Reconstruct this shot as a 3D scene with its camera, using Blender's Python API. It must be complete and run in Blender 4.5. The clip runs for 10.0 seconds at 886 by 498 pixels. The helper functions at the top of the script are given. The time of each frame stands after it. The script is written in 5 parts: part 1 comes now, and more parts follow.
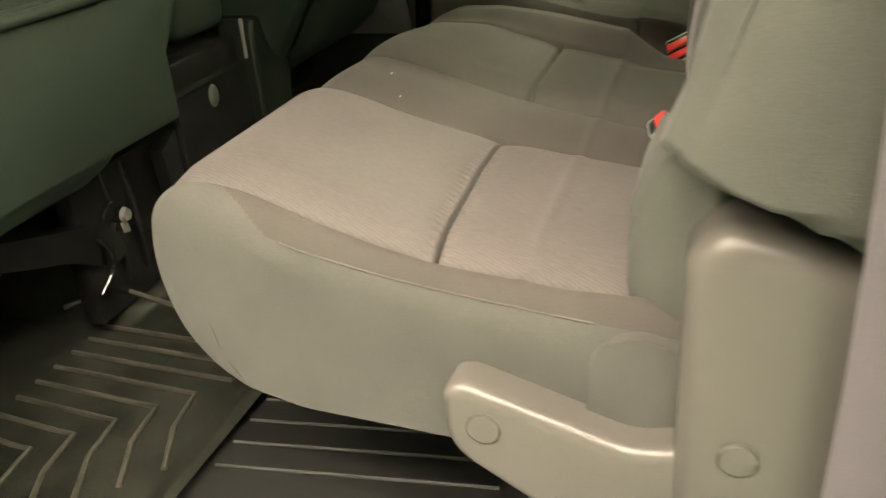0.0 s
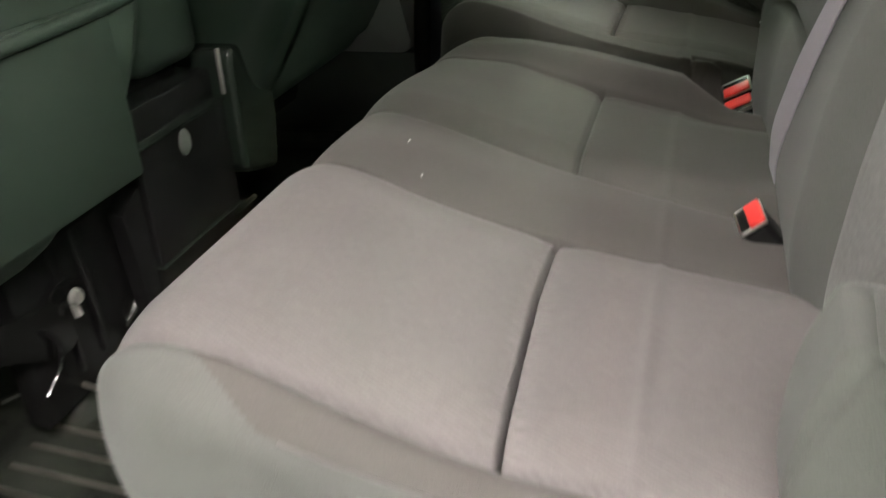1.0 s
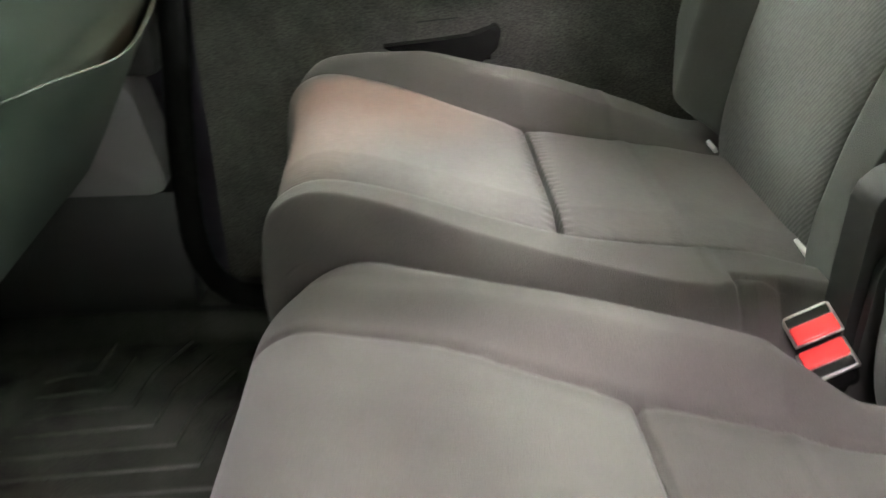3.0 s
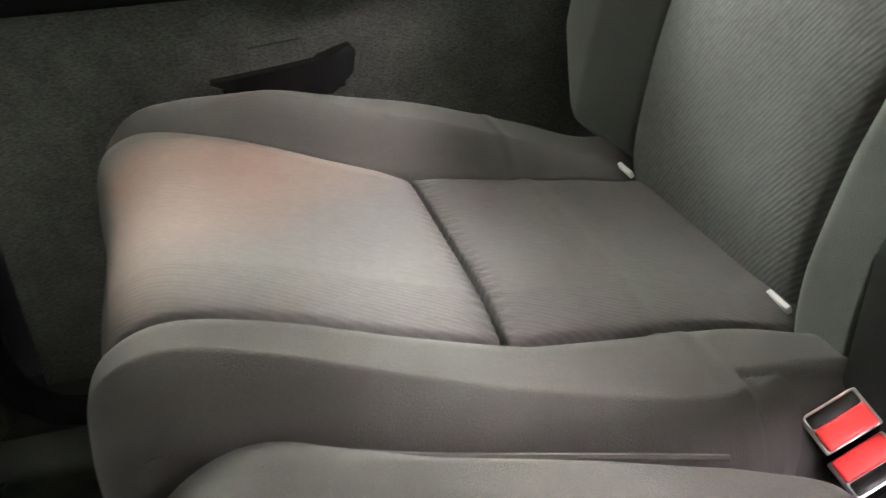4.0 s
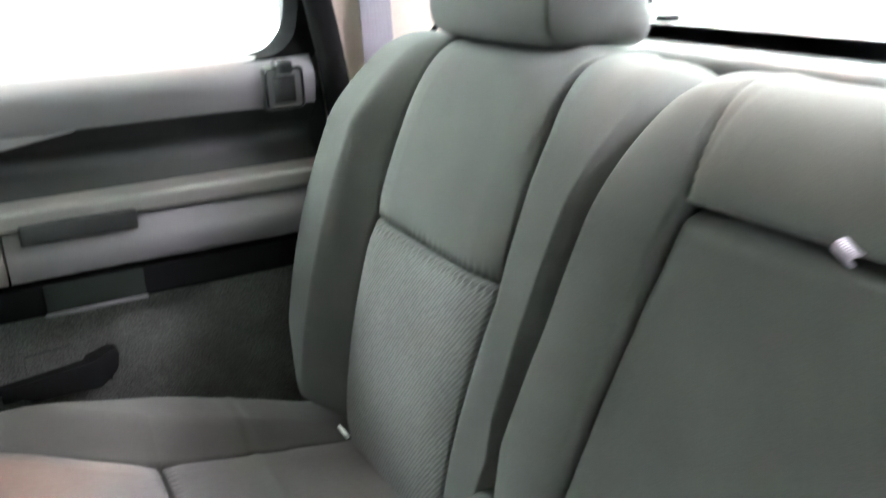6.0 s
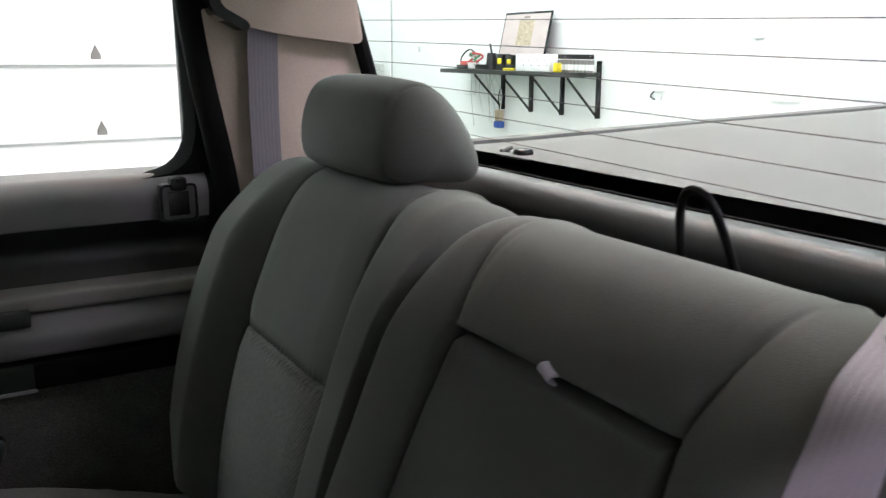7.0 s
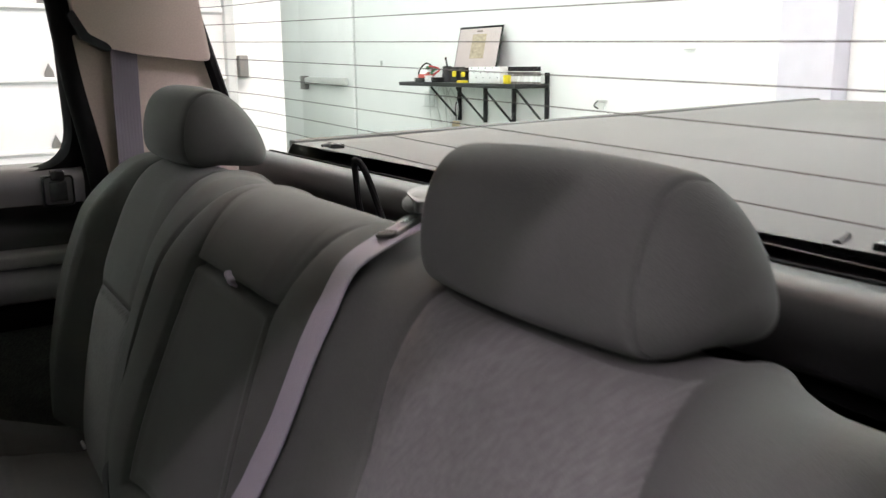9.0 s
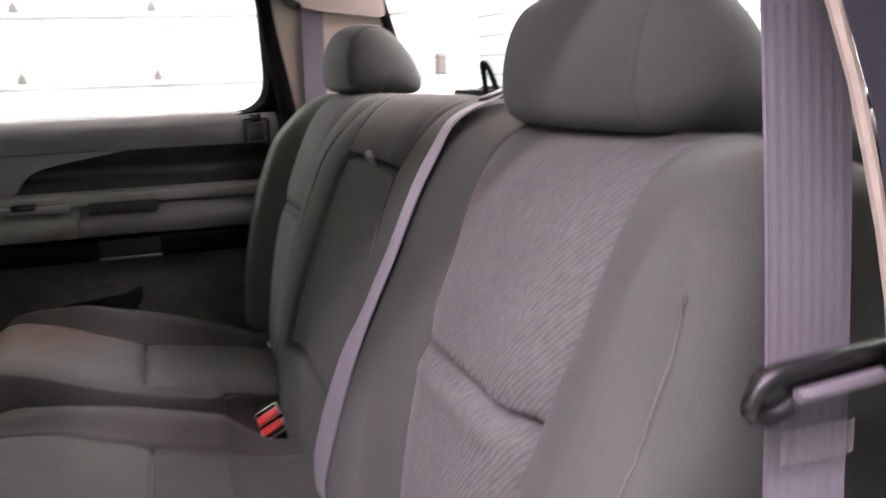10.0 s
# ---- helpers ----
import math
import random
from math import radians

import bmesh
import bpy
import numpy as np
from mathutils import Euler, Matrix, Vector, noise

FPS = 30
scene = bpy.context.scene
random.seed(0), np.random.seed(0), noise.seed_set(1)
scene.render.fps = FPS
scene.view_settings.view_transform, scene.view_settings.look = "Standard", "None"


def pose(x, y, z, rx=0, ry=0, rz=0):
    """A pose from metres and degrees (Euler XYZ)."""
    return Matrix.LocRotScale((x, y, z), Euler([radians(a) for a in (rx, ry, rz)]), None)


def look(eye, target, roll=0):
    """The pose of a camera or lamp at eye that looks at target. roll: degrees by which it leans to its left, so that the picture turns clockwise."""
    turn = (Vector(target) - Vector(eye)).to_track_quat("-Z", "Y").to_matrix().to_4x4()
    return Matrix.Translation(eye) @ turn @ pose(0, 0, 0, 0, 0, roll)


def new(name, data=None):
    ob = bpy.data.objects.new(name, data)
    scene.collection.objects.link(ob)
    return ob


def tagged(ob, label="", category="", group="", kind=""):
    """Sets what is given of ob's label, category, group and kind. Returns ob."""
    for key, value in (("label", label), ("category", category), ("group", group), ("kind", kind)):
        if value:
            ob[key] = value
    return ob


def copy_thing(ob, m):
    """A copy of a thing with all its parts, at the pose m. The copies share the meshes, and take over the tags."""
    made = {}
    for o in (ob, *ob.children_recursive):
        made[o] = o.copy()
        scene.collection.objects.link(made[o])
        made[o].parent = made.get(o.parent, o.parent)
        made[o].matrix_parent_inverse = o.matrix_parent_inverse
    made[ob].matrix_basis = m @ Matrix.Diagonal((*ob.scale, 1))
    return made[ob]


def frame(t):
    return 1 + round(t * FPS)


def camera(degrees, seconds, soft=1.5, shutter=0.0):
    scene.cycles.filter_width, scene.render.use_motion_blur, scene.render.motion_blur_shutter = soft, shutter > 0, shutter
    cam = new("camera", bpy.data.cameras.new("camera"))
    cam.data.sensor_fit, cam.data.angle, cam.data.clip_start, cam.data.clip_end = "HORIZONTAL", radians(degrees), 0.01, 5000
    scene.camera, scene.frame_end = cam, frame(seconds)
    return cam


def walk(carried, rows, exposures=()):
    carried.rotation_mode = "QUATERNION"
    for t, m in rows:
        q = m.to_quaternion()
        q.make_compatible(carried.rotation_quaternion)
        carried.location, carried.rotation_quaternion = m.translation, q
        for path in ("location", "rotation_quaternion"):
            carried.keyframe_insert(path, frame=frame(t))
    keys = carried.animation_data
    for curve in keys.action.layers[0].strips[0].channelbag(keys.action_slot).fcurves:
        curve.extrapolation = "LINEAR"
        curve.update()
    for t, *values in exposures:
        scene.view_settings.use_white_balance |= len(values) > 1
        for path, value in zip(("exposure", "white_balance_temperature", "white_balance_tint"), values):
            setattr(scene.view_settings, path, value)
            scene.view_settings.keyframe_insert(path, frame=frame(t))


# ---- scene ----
cam = camera(54.9, 10.0, 1.3, 0.5)
PATH = [
    (0, (0.016, -1.3, 0.735), (-0.574, 0.389, -0.16), -4.4),
    (0.5, (-0.079, -1.209, 0.72), (-0.677, 0.47, -0.187), -4.2),
    (1, (-0.12, -1.061, 0.759), (-0.65, 0.629, -0.169), -3.3),
    (1.5, (-0.157, -0.912, 0.785), (-0.586, 0.799, -0.157), -2.0),
    (2, (-0.22, -0.763, 0.802), (-0.542, 0.959, -0.162), -1.3),
    (2.5, (-0.347, -0.558, 0.799), (-0.487, 1.182, -0.177), -0.9),
    (3, (-0.398, -0.372, 0.777), (-0.319, 1.381, -0.183), -0.9),
    (4.3, (-0.426, -0.112, 0.761), (0.127, 1.521, -0.252), -1.6),
    (4.5, (-0.423, -0.112, 0.765), (0.187, 1.501, -0.247), -1.1),
    (5, (-0.396, -0.148, 0.834), (0.308, 1.431, -0.171), -2.4),
    (5.5, (-0.355, -0.238, 0.922), (0.419, 1.386, 0.048), -2.6),
    (6, (-0.359, -0.35, 0.989), (0.524, 1.317, 0.325), -2.1),
    (6.2, (-0.349, -0.401, 1.007), (0.567, 1.277, 0.42), -1.9),
    (7.3, (-0.276, -0.558, 1.049), (0.727, 1.115, 0.607), 0.6),
    (7.5, (-0.268, -0.598, 1.053), (0.746, 1.07, 0.615), 0.5),
    (8, (-0.241, -0.709, 1.06), (0.8, 0.945, 0.634), 0.3),
    (8.5, (-0.214, -0.823, 1.062), (0.847, 0.819, 0.643), 0.1),
    (9, (-0.206, -0.964, 1.043), (0.82, 0.699, 0.619), -0.6),
    (9.5, (-0.197, -1.081, 0.985), (0.645, 0.69, 0.59), -0.7),
    (10, (-0.181, -1.161, 0.904), (0.418, 0.707, 0.518), -2.2),
]
walk(
    cam,
    [(t, look(eye, target, roll)) for t, eye, target, roll in PATH],
    exposures=[(0, 0.96, 9800, -16), (0.5, 0.98, 7700, -16), (1.0, 0.94, 7000, -14), (1.5, 1.46, 6750, -14), (2.0, 2.09, 6650, -12), (2.5, 2.48, 6800, -6), (3.0, 2.53, 6700, -2), (4.5, 2.48, 6550, 1), (5.0, 2.42, 6350, -6), (5.5, 2.53, 6000, -3), (6.0, 2.64, 5950, 0), (6.2, 2.64, 6050, 1), (7.3, -0.34, 6150, 6), (8.5, -0.38, 6300, 6), (9.0, -0.05, 6450, 7), (9.5, 0.34, 6550, 12), (10.0, 0.86, 6450, 15)],
)

# ---- light, sky and exposure ----
world = bpy.data.worlds.new("world")
world.use_nodes = True
world.node_tree.nodes["Background"].inputs[0].default_value = (0.9, 0.95, 1.0, 1)
world.node_tree.nodes["Background"].inputs[1].default_value = 0.02
scene.world = world
scene.view_settings.exposure = 0.0


# ---- materials ----
def material(name, base, rough=0.6, metal=0.0, grain=0.0, grain_scale=300.0, stain=0.0, stain_scale=6.0, bump=0.0, bump_scale=400.0, sheen=0.0, coat=0.0):
    m = bpy.data.materials.new(name)
    m.use_nodes = True
    nt = m.node_tree
    b = nt.nodes["Principled BSDF"]
    b.inputs["Roughness"].default_value, b.inputs["Metallic"].default_value = rough, metal
    b.inputs["Sheen Weight"].default_value = sheen
    b.inputs["Coat Weight"].default_value = coat
    tc = nt.nodes.new("ShaderNodeTexCoord")
    col = nt.nodes.new("ShaderNodeRGB")
    col.outputs[0].default_value = (*base, 1)
    out = col.outputs[0]
    for amount, scale, detail in ((stain, stain_scale, 4), (grain, grain_scale, 2)):
        if amount:
            n = nt.nodes.new("ShaderNodeTexNoise")
            n.inputs["Scale"].default_value, n.inputs["Detail"].default_value = scale, detail
            nt.links.new(tc.outputs["Object"], n.inputs["Vector"])
            r = nt.nodes.new("ShaderNodeMapRange")
            r.inputs["From Min"].default_value, r.inputs["From Max"].default_value = 0.3, 0.7
            r.inputs["To Min"].default_value, r.inputs["To Max"].default_value = 1 - amount, 1 + amount
            nt.links.new(n.outputs["Fac"], r.inputs["Value"])
            x = nt.nodes.new("ShaderNodeVectorMath")
            x.operation = "SCALE"
            nt.links.new(out, x.inputs[0])
            nt.links.new(r.outputs[0], x.inputs["Scale"])
            out = x.outputs[0]
    nt.links.new(out, b.inputs["Base Color"])
    if bump:
        n = nt.nodes.new("ShaderNodeTexNoise")
        n.inputs["Scale"].default_value, n.inputs["Detail"].default_value = bump_scale, 2
        nt.links.new(tc.outputs["Object"], n.inputs["Vector"])
        bp = nt.nodes.new("ShaderNodeBump")
        bp.inputs["Strength"].default_value, bp.inputs["Distance"].default_value = bump, 0.002
        nt.links.new(n.outputs["Fac"], bp.inputs["Height"])
        nt.links.new(bp.outputs[0], b.inputs["Normal"])
    return m


def dashed_cloth(name, base, axis_a, axis_b, depth, along, pitch, length, waver_scale=90.0):
    """Seat insert cloth: fine slanted dashes woven into a matt knit. along: their direction on the two axes; pitch, length: in metres."""
    m = material(name, base, 0.9, sheen=0.08, grain=0.10, grain_scale=900, stain=0.08, stain_scale=9)
    nt = m.node_tree
    b = nt.nodes["Principled BSDF"]
    tc = nt.nodes.new("ShaderNodeTexCoord")
    sep = nt.nodes.new("ShaderNodeSeparateXYZ")
    nt.links.new(tc.outputs["Object"], sep.inputs[0])

    def maths(op, a, c):
        n = nt.nodes.new("ShaderNodeMath")
        n.operation = op
        for k, v in enumerate((a, c)):
            if isinstance(v, (int, float)):
                n.inputs[k].default_value = v
            else:
                nt.links.new(v, n.inputs[k])
        return n.outputs[0]

    a, c = sep.outputs[axis_a], sep.outputs[axis_b]
    waver = nt.nodes.new("ShaderNodeTexNoise")
    waver.inputs["Scale"].default_value, waver.inputs["Detail"].default_value = waver_scale, 2.0
    nt.links.new(tc.outputs["Object"], waver.inputs["Vector"])
    u = maths("ADD", maths("MULTIPLY", a, along[0]), maths("MULTIPLY", c, along[1]))
    v = maths("SUBTRACT", maths("MULTIPLY", c, along[0]), maths("MULTIPLY", a, along[1]))
    phase = maths("ADD", maths("MULTIPLY", v, 2 * math.pi / pitch), maths("MULTIPLY", waver.outputs["Fac"], 3.0))
    ridge = maths("SINE", phase, 0.0)
    cell = nt.nodes.new("ShaderNodeCombineXYZ")
    nt.links.new(maths("MULTIPLY", u, 1.0 / length), cell.inputs[0])
    nt.links.new(maths("MULTIPLY", v, 1.0 / pitch), cell.inputs[1])
    broken = nt.nodes.new("ShaderNodeTexNoise")
    broken.inputs["Scale"].default_value, broken.inputs["Detail"].default_value = 1.0, 1.0
    nt.links.new(cell.outputs[0], broken.inputs["Vector"])
    gap = maths("MULTIPLY", maths("SUBTRACT", broken.outputs["Fac"], 0.5), 2.6)
    dashes = maths("ADD", maths("MULTIPLY", ridge, 0.6), maths("ADD", gap, maths("MULTIPLY", maths("SUBTRACT", waver.outputs["Fac"], 0.5), 0.6)))
    br = nt.nodes.new("ShaderNodeMapRange")
    br.inputs["From Min"].default_value, br.inputs["From Max"].default_value = -0.75, 0.75
    br.inputs["To Min"].default_value, br.inputs["To Max"].default_value = 1 - depth, 1 + 0.3 * depth
    nt.links.new(dashes, br.inputs["Value"])
    old = b.inputs["Base Color"].links[0].from_socket
    x = nt.nodes.new("ShaderNodeVectorMath")
    x.operation = "SCALE"
    nt.links.new(old, x.inputs[0])
    nt.links.new(br.outputs[0], x.inputs["Scale"])
    nt.links.new(x.outputs[0], b.inputs["Base Color"])
    bp = nt.nodes.new("ShaderNodeBump")
    bp.inputs["Strength"].default_value, bp.inputs["Distance"].default_value = 0.32, 0.0012
    nt.links.new(br.outputs[0], bp.inputs["Height"])
    nt.links.new(bp.outputs[0], b.inputs["Normal"])
    return m


def glass(name, tint=(1, 1, 1)):
    m = bpy.data.materials.new(name)
    m.use_nodes = True
    b = m.node_tree.nodes["Principled BSDF"]
    b.inputs["Base Color"].default_value = (*tint, 1)
    b.inputs["Roughness"].default_value, b.inputs["Transmission Weight"].default_value, b.inputs["IOR"].default_value = 0.0, 1.0, 1.01
    return m


def lamp_material(name, colour, strength):
    m = bpy.data.materials.new(name)
    m.use_nodes = True
    b = m.node_tree.nodes["Principled BSDF"]
    b.inputs["Emission Color"].default_value, b.inputs["Emission Strength"].default_value = (*colour, 1), strength
    return m


CLOTH = material("plain_knit", (0.073, 0.067, 0.062), 0.92, sheen=0.08, grain=0.14, grain_scale=1100, stain=0.12, stain_scale=9, bump=0.3, bump_scale=900)
BACK_CLOTH = material("green_grey_knit", (0.083, 0.087, 0.078), 0.92, sheen=0.08, grain=0.14, grain_scale=1100, stain=0.10, stain_scale=8, bump=0.3, bump_scale=900)
SIDE_CLOTH = material("side_panel_knit", (0.088, 0.089, 0.083), 0.92, sheen=0.08, grain=0.12, grain_scale=1000, stain=0.10, stain_scale=9, bump=0.3, bump_scale=900)
MIDDLE_CLOTH = material("middle_seat_knit", (0.076, 0.073, 0.066), 0.92, sheen=0.08, grain=0.14, grain_scale=1000, stain=0.12, stain_scale=10, bump=0.3, bump_scale=900)
INSERT_FLAT = dashed_cloth("insert_cloth_flat", (0.132, 0.121, 0.118), 0, 1, 0.14, (0.94, -0.34), 0.0034, 0.012, 75.0)
INSERT_UP = dashed_cloth("insert_cloth_upright", (0.140, 0.141, 0.133), 2, 1, 0.30, (0.8, -0.6), 0.0043, 0.010, 55.0)
THREAD = material("piping_thread", (0.12, 0.118, 0.11), 0.9, bump=0.4, bump_scale=1500)
SEAT_PLASTIC = material("taupe_plastic", (0.122, 0.116, 0.108), 0.17, grain=0.06, grain_scale=1500, stain=0.04, bump=0.12, bump_scale=1600)
DARK_PLASTIC = material("dark_grey_plastic", (0.022, 0.023, 0.022), 0.42, grain=0.1, stain=0.1, bump=0.15, bump_scale=1400)
BLACK_PLASTIC = material("black_plastic", (0.012, 0.012, 0.012), 0.24, grain=0.1, stain=0.1, bump=0.1, bump_scale=1400)
GLOSS_BLACK = material("gloss_black_steel", (0.008, 0.008, 0.008), 0.12, stain=0.1)
GREY_PLASTIC = material("grey_door_plastic", (0.172, 0.167, 0.170), 0.45, grain=0.08, grain_scale=1200, stain=0.06, bump=0.25, bump_scale=1300)
LIGHT_PLASTIC = material("light_grey_plastic", (0.20, 0.192, 0.182), 0.45, grain=0.05, stain=0.05, bump=0.15, bump_scale=1300)
BEIGE = material("beige_pillar_trim", (0.50, 0.42, 0.35), 0.6, grain=0.05, stain=0.05, bump=0.2, bump_scale=1200)
CARPET = material("door_carpet", (0.104, 0.106, 0.094), 0.97, grain=0.5, grain_scale=420, stain=0.2, stain_scale=25, bump=0.8, bump_scale=500)
VINYL = material("dark_green_grey_vinyl", (0.027, 0.039, 0.030), 0.55, grain=0.1, grain_scale=800, stain=0.08, bump=0.25, bump_scale=900)
VINYL_GLOSS = material("dark_green_grey_plastic", (0.015, 0.020, 0.016), 0.24, grain=0.08, grain_scale=900, stain=0.08, bump=0.12, bump_scale=1200)
RUBBER = material("rubber_mat", (0.030, 0.033, 0.027), 0.24, grain=0.2, grain_scale=500, stain=0.35, stain_scale=12, bump=0.25, bump_scale=700)
LIT_RIB_RUBBER = material("lit_rib_rubber", (0.070, 0.068, 0.057), 0.30, grain=0.25, grain_scale=400, stain=0.3, stain_scale=25, bump=0.2, bump_scale=700)
# also colours in the shade under the far door armrest
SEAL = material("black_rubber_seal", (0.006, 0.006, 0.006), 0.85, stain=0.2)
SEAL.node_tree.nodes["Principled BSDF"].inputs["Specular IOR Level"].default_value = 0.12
COVER_GREY = material("dark_cover_plastic", (0.052, 0.052, 0.050), 0.38, grain=0.08, grain_scale=1400, stain=0.08, bump=0.15, bump_scale=1400)
# lit copy of the belt webbing: the middle belt's brightness is in its colour
BELT_LIT = material("lit_belt_webbing", (0.37, 0.33, 0.40), 0.5, grain=0.08, grain_scale=1200, sheen=0.3, bump=0.4, bump_scale=1300)
OUTLET_GREY = material("outlet_cover_plastic", (0.105, 0.108, 0.100), 0.4, grain=0.08, grain_scale=1300, stain=0.08, bump=0.2, bump_scale=1300)
POCKET = material("matte_pocket_plastic", (0.022, 0.028, 0.023), 0.8, grain=0.1, grain_scale=900, stain=0.1, bump=0.2, bump_scale=1200)
POCKET.node_tree.nodes["Principled BSDF"].inputs["Specular IOR Level"].default_value = 0.15
HINGE_BLACK = material("matte_black_hinge_plastic", (0.013, 0.013, 0.012), 0.6, grain=0.1, grain_scale=900, stain=0.1, bump=0.2, bump_scale=1200)
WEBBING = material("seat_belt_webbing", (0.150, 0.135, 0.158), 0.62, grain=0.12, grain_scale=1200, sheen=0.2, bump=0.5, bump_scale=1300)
RED = material("red_plastic", (0.72, 0.04, 0.04), 0.35, stain=0.08)
CHROME = material("bright_steel", (0.62, 0.62, 0.61), 0.28, 1.0, stain=0.06)
WHITE_TAG = material("white_cloth_tag", (0.8, 0.79, 0.78), 0.8, stain=0.06)
TAG_LILAC = material("pale_lilac_tag", (0.50, 0.46, 0.53), 0.8, grain=0.1, grain_scale=900, stain=0.08)
WALL = material("white_painted_wall", (0.82, 0.83, 0.82), 0.7, grain=0.02, grain_scale=80, stain=0.03, stain_scale=1.2, bump=0.1, bump_scale=120)
GREEN_BOUNCE = material("green_bounce_wall", (0.60, 0.70, 0.62), 0.7, grain=0.02, grain_scale=80, stain=0.04, stain_scale=1.2, bump=0.1, bump_scale=120)
DOOR_WHITE = material("white_garage_panel", (0.80, 0.81, 0.80), 0.5, grain=0.02, stain=0.03, stain_scale=2, bump=0.1, bump_scale=200)
SHADE_WHITE = material("panel_joint_white", (0.55, 0.56, 0.55), 0.6, stain=0.1)
COLUMN = material("lilac_white_column", (0.66, 0.65, 0.72), 0.6, stain=0.05)
CONCRETE = material("garage_concrete", (0.27, 0.32, 0.27), 0.6, grain=0.12, grain_scale=60, stain=0.2, stain_scale=1.5, bump=0.2, bump_scale=90)
TONNEAU = material("grey_vinyl_tonneau", (0.104, 0.108, 0.100), 0.65, grain=0.12, grain_scale=500, stain=0.08, stain_scale=3, bump=0.3, bump_scale=700)
TONNEAU_EDGE = material("tonneau_hem", (0.095, 0.098, 0.092), 0.6, grain=0.12, grain_scale=500, stain=0.1, bump=0.3, bump_scale=700)
BODY_PAINT = material("dark_lilac_grey_paint", (0.09, 0.085, 0.11), 0.3, 0.3, stain=0.05, coat=0.5)
HEADLINER = material("headliner", (0.60, 0.56, 0.50), 0.95, grain=0.1, grain_scale=600, stain=0.05, bump=0.4, bump_scale=500)
GLASS = glass("clear_glass", (0.97, 0.985, 0.98))
WIRE = material("defroster_line", (0.03, 0.025, 0.02), 0.5, stain=0.1)


# ---- mesh helpers ----
def part(name, bm, mat, parent=None, label="", smooth=True):
    me = bpy.data.meshes.new(name)
    bmesh.ops.recalc_face_normals(bm, faces=bm.faces)
    bm.to_mesh(me)
    bm.free()
    if smooth:
        me.polygons.foreach_set("use_smooth", [True] * len(me.polygons))
        me.set_sharp_from_angle(angle=radians(40))
    me.materials.append(mat)
    ob = new(name, me)
    if parent is not None:
        ob.parent = parent
    if label:
        ob["label"] = label
    return ob


def raw(name, verts, faces, mat, parent=None, label=""):
    me = bpy.data.meshes.new(name)
    me.from_pydata([tuple(v) for v in verts], [], faces)
    me.polygons.foreach_set("use_smooth", [True] * len(me.polygons))
    me.set_sharp_from_angle(angle=radians(70))
    me.materials.append(mat)
    ob = new(name, me)
    if parent is not None:
        ob.parent = parent
    if label:
        ob["label"] = label
    return ob


def thing(name, x, y, z, label, category, group="", kind=""):
    ob = new(name)
    ob.empty_display_size = 0.05
    ob.location = (0, 0, 0)
    return tagged(ob, label, category, group, kind)


def box(x0, x1, y0, y1, z0, z1, bevel=0.0, seg=2, m=None):
    bm = bmesh.new()
    bmesh.ops.create_cube(bm, size=1, matrix=Matrix.Translation(((x0 + x1) / 2, (y0 + y1) / 2, (z0 + z1) / 2)) @ Matrix.Diagonal((abs(x1 - x0), abs(y1 - y0), abs(z1 - z0), 1)))
    if bevel:
        bmesh.ops.bevel(bm, geom=bm.edges[:], offset=bevel, segments=seg, profile=0.5, affect="EDGES")
    if m is not None:
        bm.transform(m)
    return bm


def prism(points, axis, d0, d1, bevel=0.0, seg=2):
    """A polygon pulled along an axis. points are the two other coordinates, in x, y, z order."""
    bm = bmesh.new()

    def at(p, d):
        return (d, p[0], p[1]) if axis == "x" else (p[0], d, p[1]) if axis == "y" else (p[0], p[1], d)

    a = [bm.verts.new(at(p, d0)) for p in points]
    b = [bm.verts.new(at(p, d1)) for p in points]
    bm.faces.new(a)
    bm.faces.new(b[::-1])
    n = len(a)
    for k in range(n):
        bm.faces.new((a[k], b[k], b[(k + 1) % n], a[(k + 1) % n]))
    if bevel:
        bmesh.ops.bevel(bm, geom=[e for e in bm.edges], offset=bevel, segments=seg, profile=0.5, affect="EDGES", clamp_overlap=True)
    return bm


def slab(points, y0, y1, r, n=7):
    """A plate standing across y with a softly rounded rim on its face at y0; points are x and z."""
    p = np.array(points, float)
    nx, pv = np.roll(p, -1, 0), np.roll(p, 1, 0)
    area2 = np.sum(p[:, 0] * nx[:, 1] - nx[:, 0] * p[:, 1])
    e1, e2 = p - pv, nx - p
    e1, e2 = e1 / np.linalg.norm(e1, axis=1)[:, None], e2 / np.linalg.norm(e2, axis=1)[:, None]
    inward = np.stack((-(e1 + e2)[:, 1], (e1 + e2)[:, 0]), 1) * (1 if area2 > 0 else -1)
    inward = inward / np.maximum(np.linalg.norm(inward, axis=1), 1e-6)[:, None]
    s = 1 if y1 > y0 else -1
    bm = bmesh.new()
    rings = []
    for q in range(n + 1):
        g = 0.5 * math.pi * q / n
        w = p + inward * (r * (1 - math.sin(g)))
        rings.append([bm.verts.new((a, y0 + s * r * (1 - math.cos(g)), b)) for a, b in w])
    rings.append([bm.verts.new((a, y1, b)) for a, b in p])
    m = len(p)
    bm.faces.new(rings[0])
    bm.faces.new(rings[-1][::-1])
    for r0, r1 in zip(rings, rings[1:]):
        for k in range(m):
            bm.faces.new((r0[k], r0[(k + 1) % m], r1[(k + 1) % m], r1[k]))
    return bm


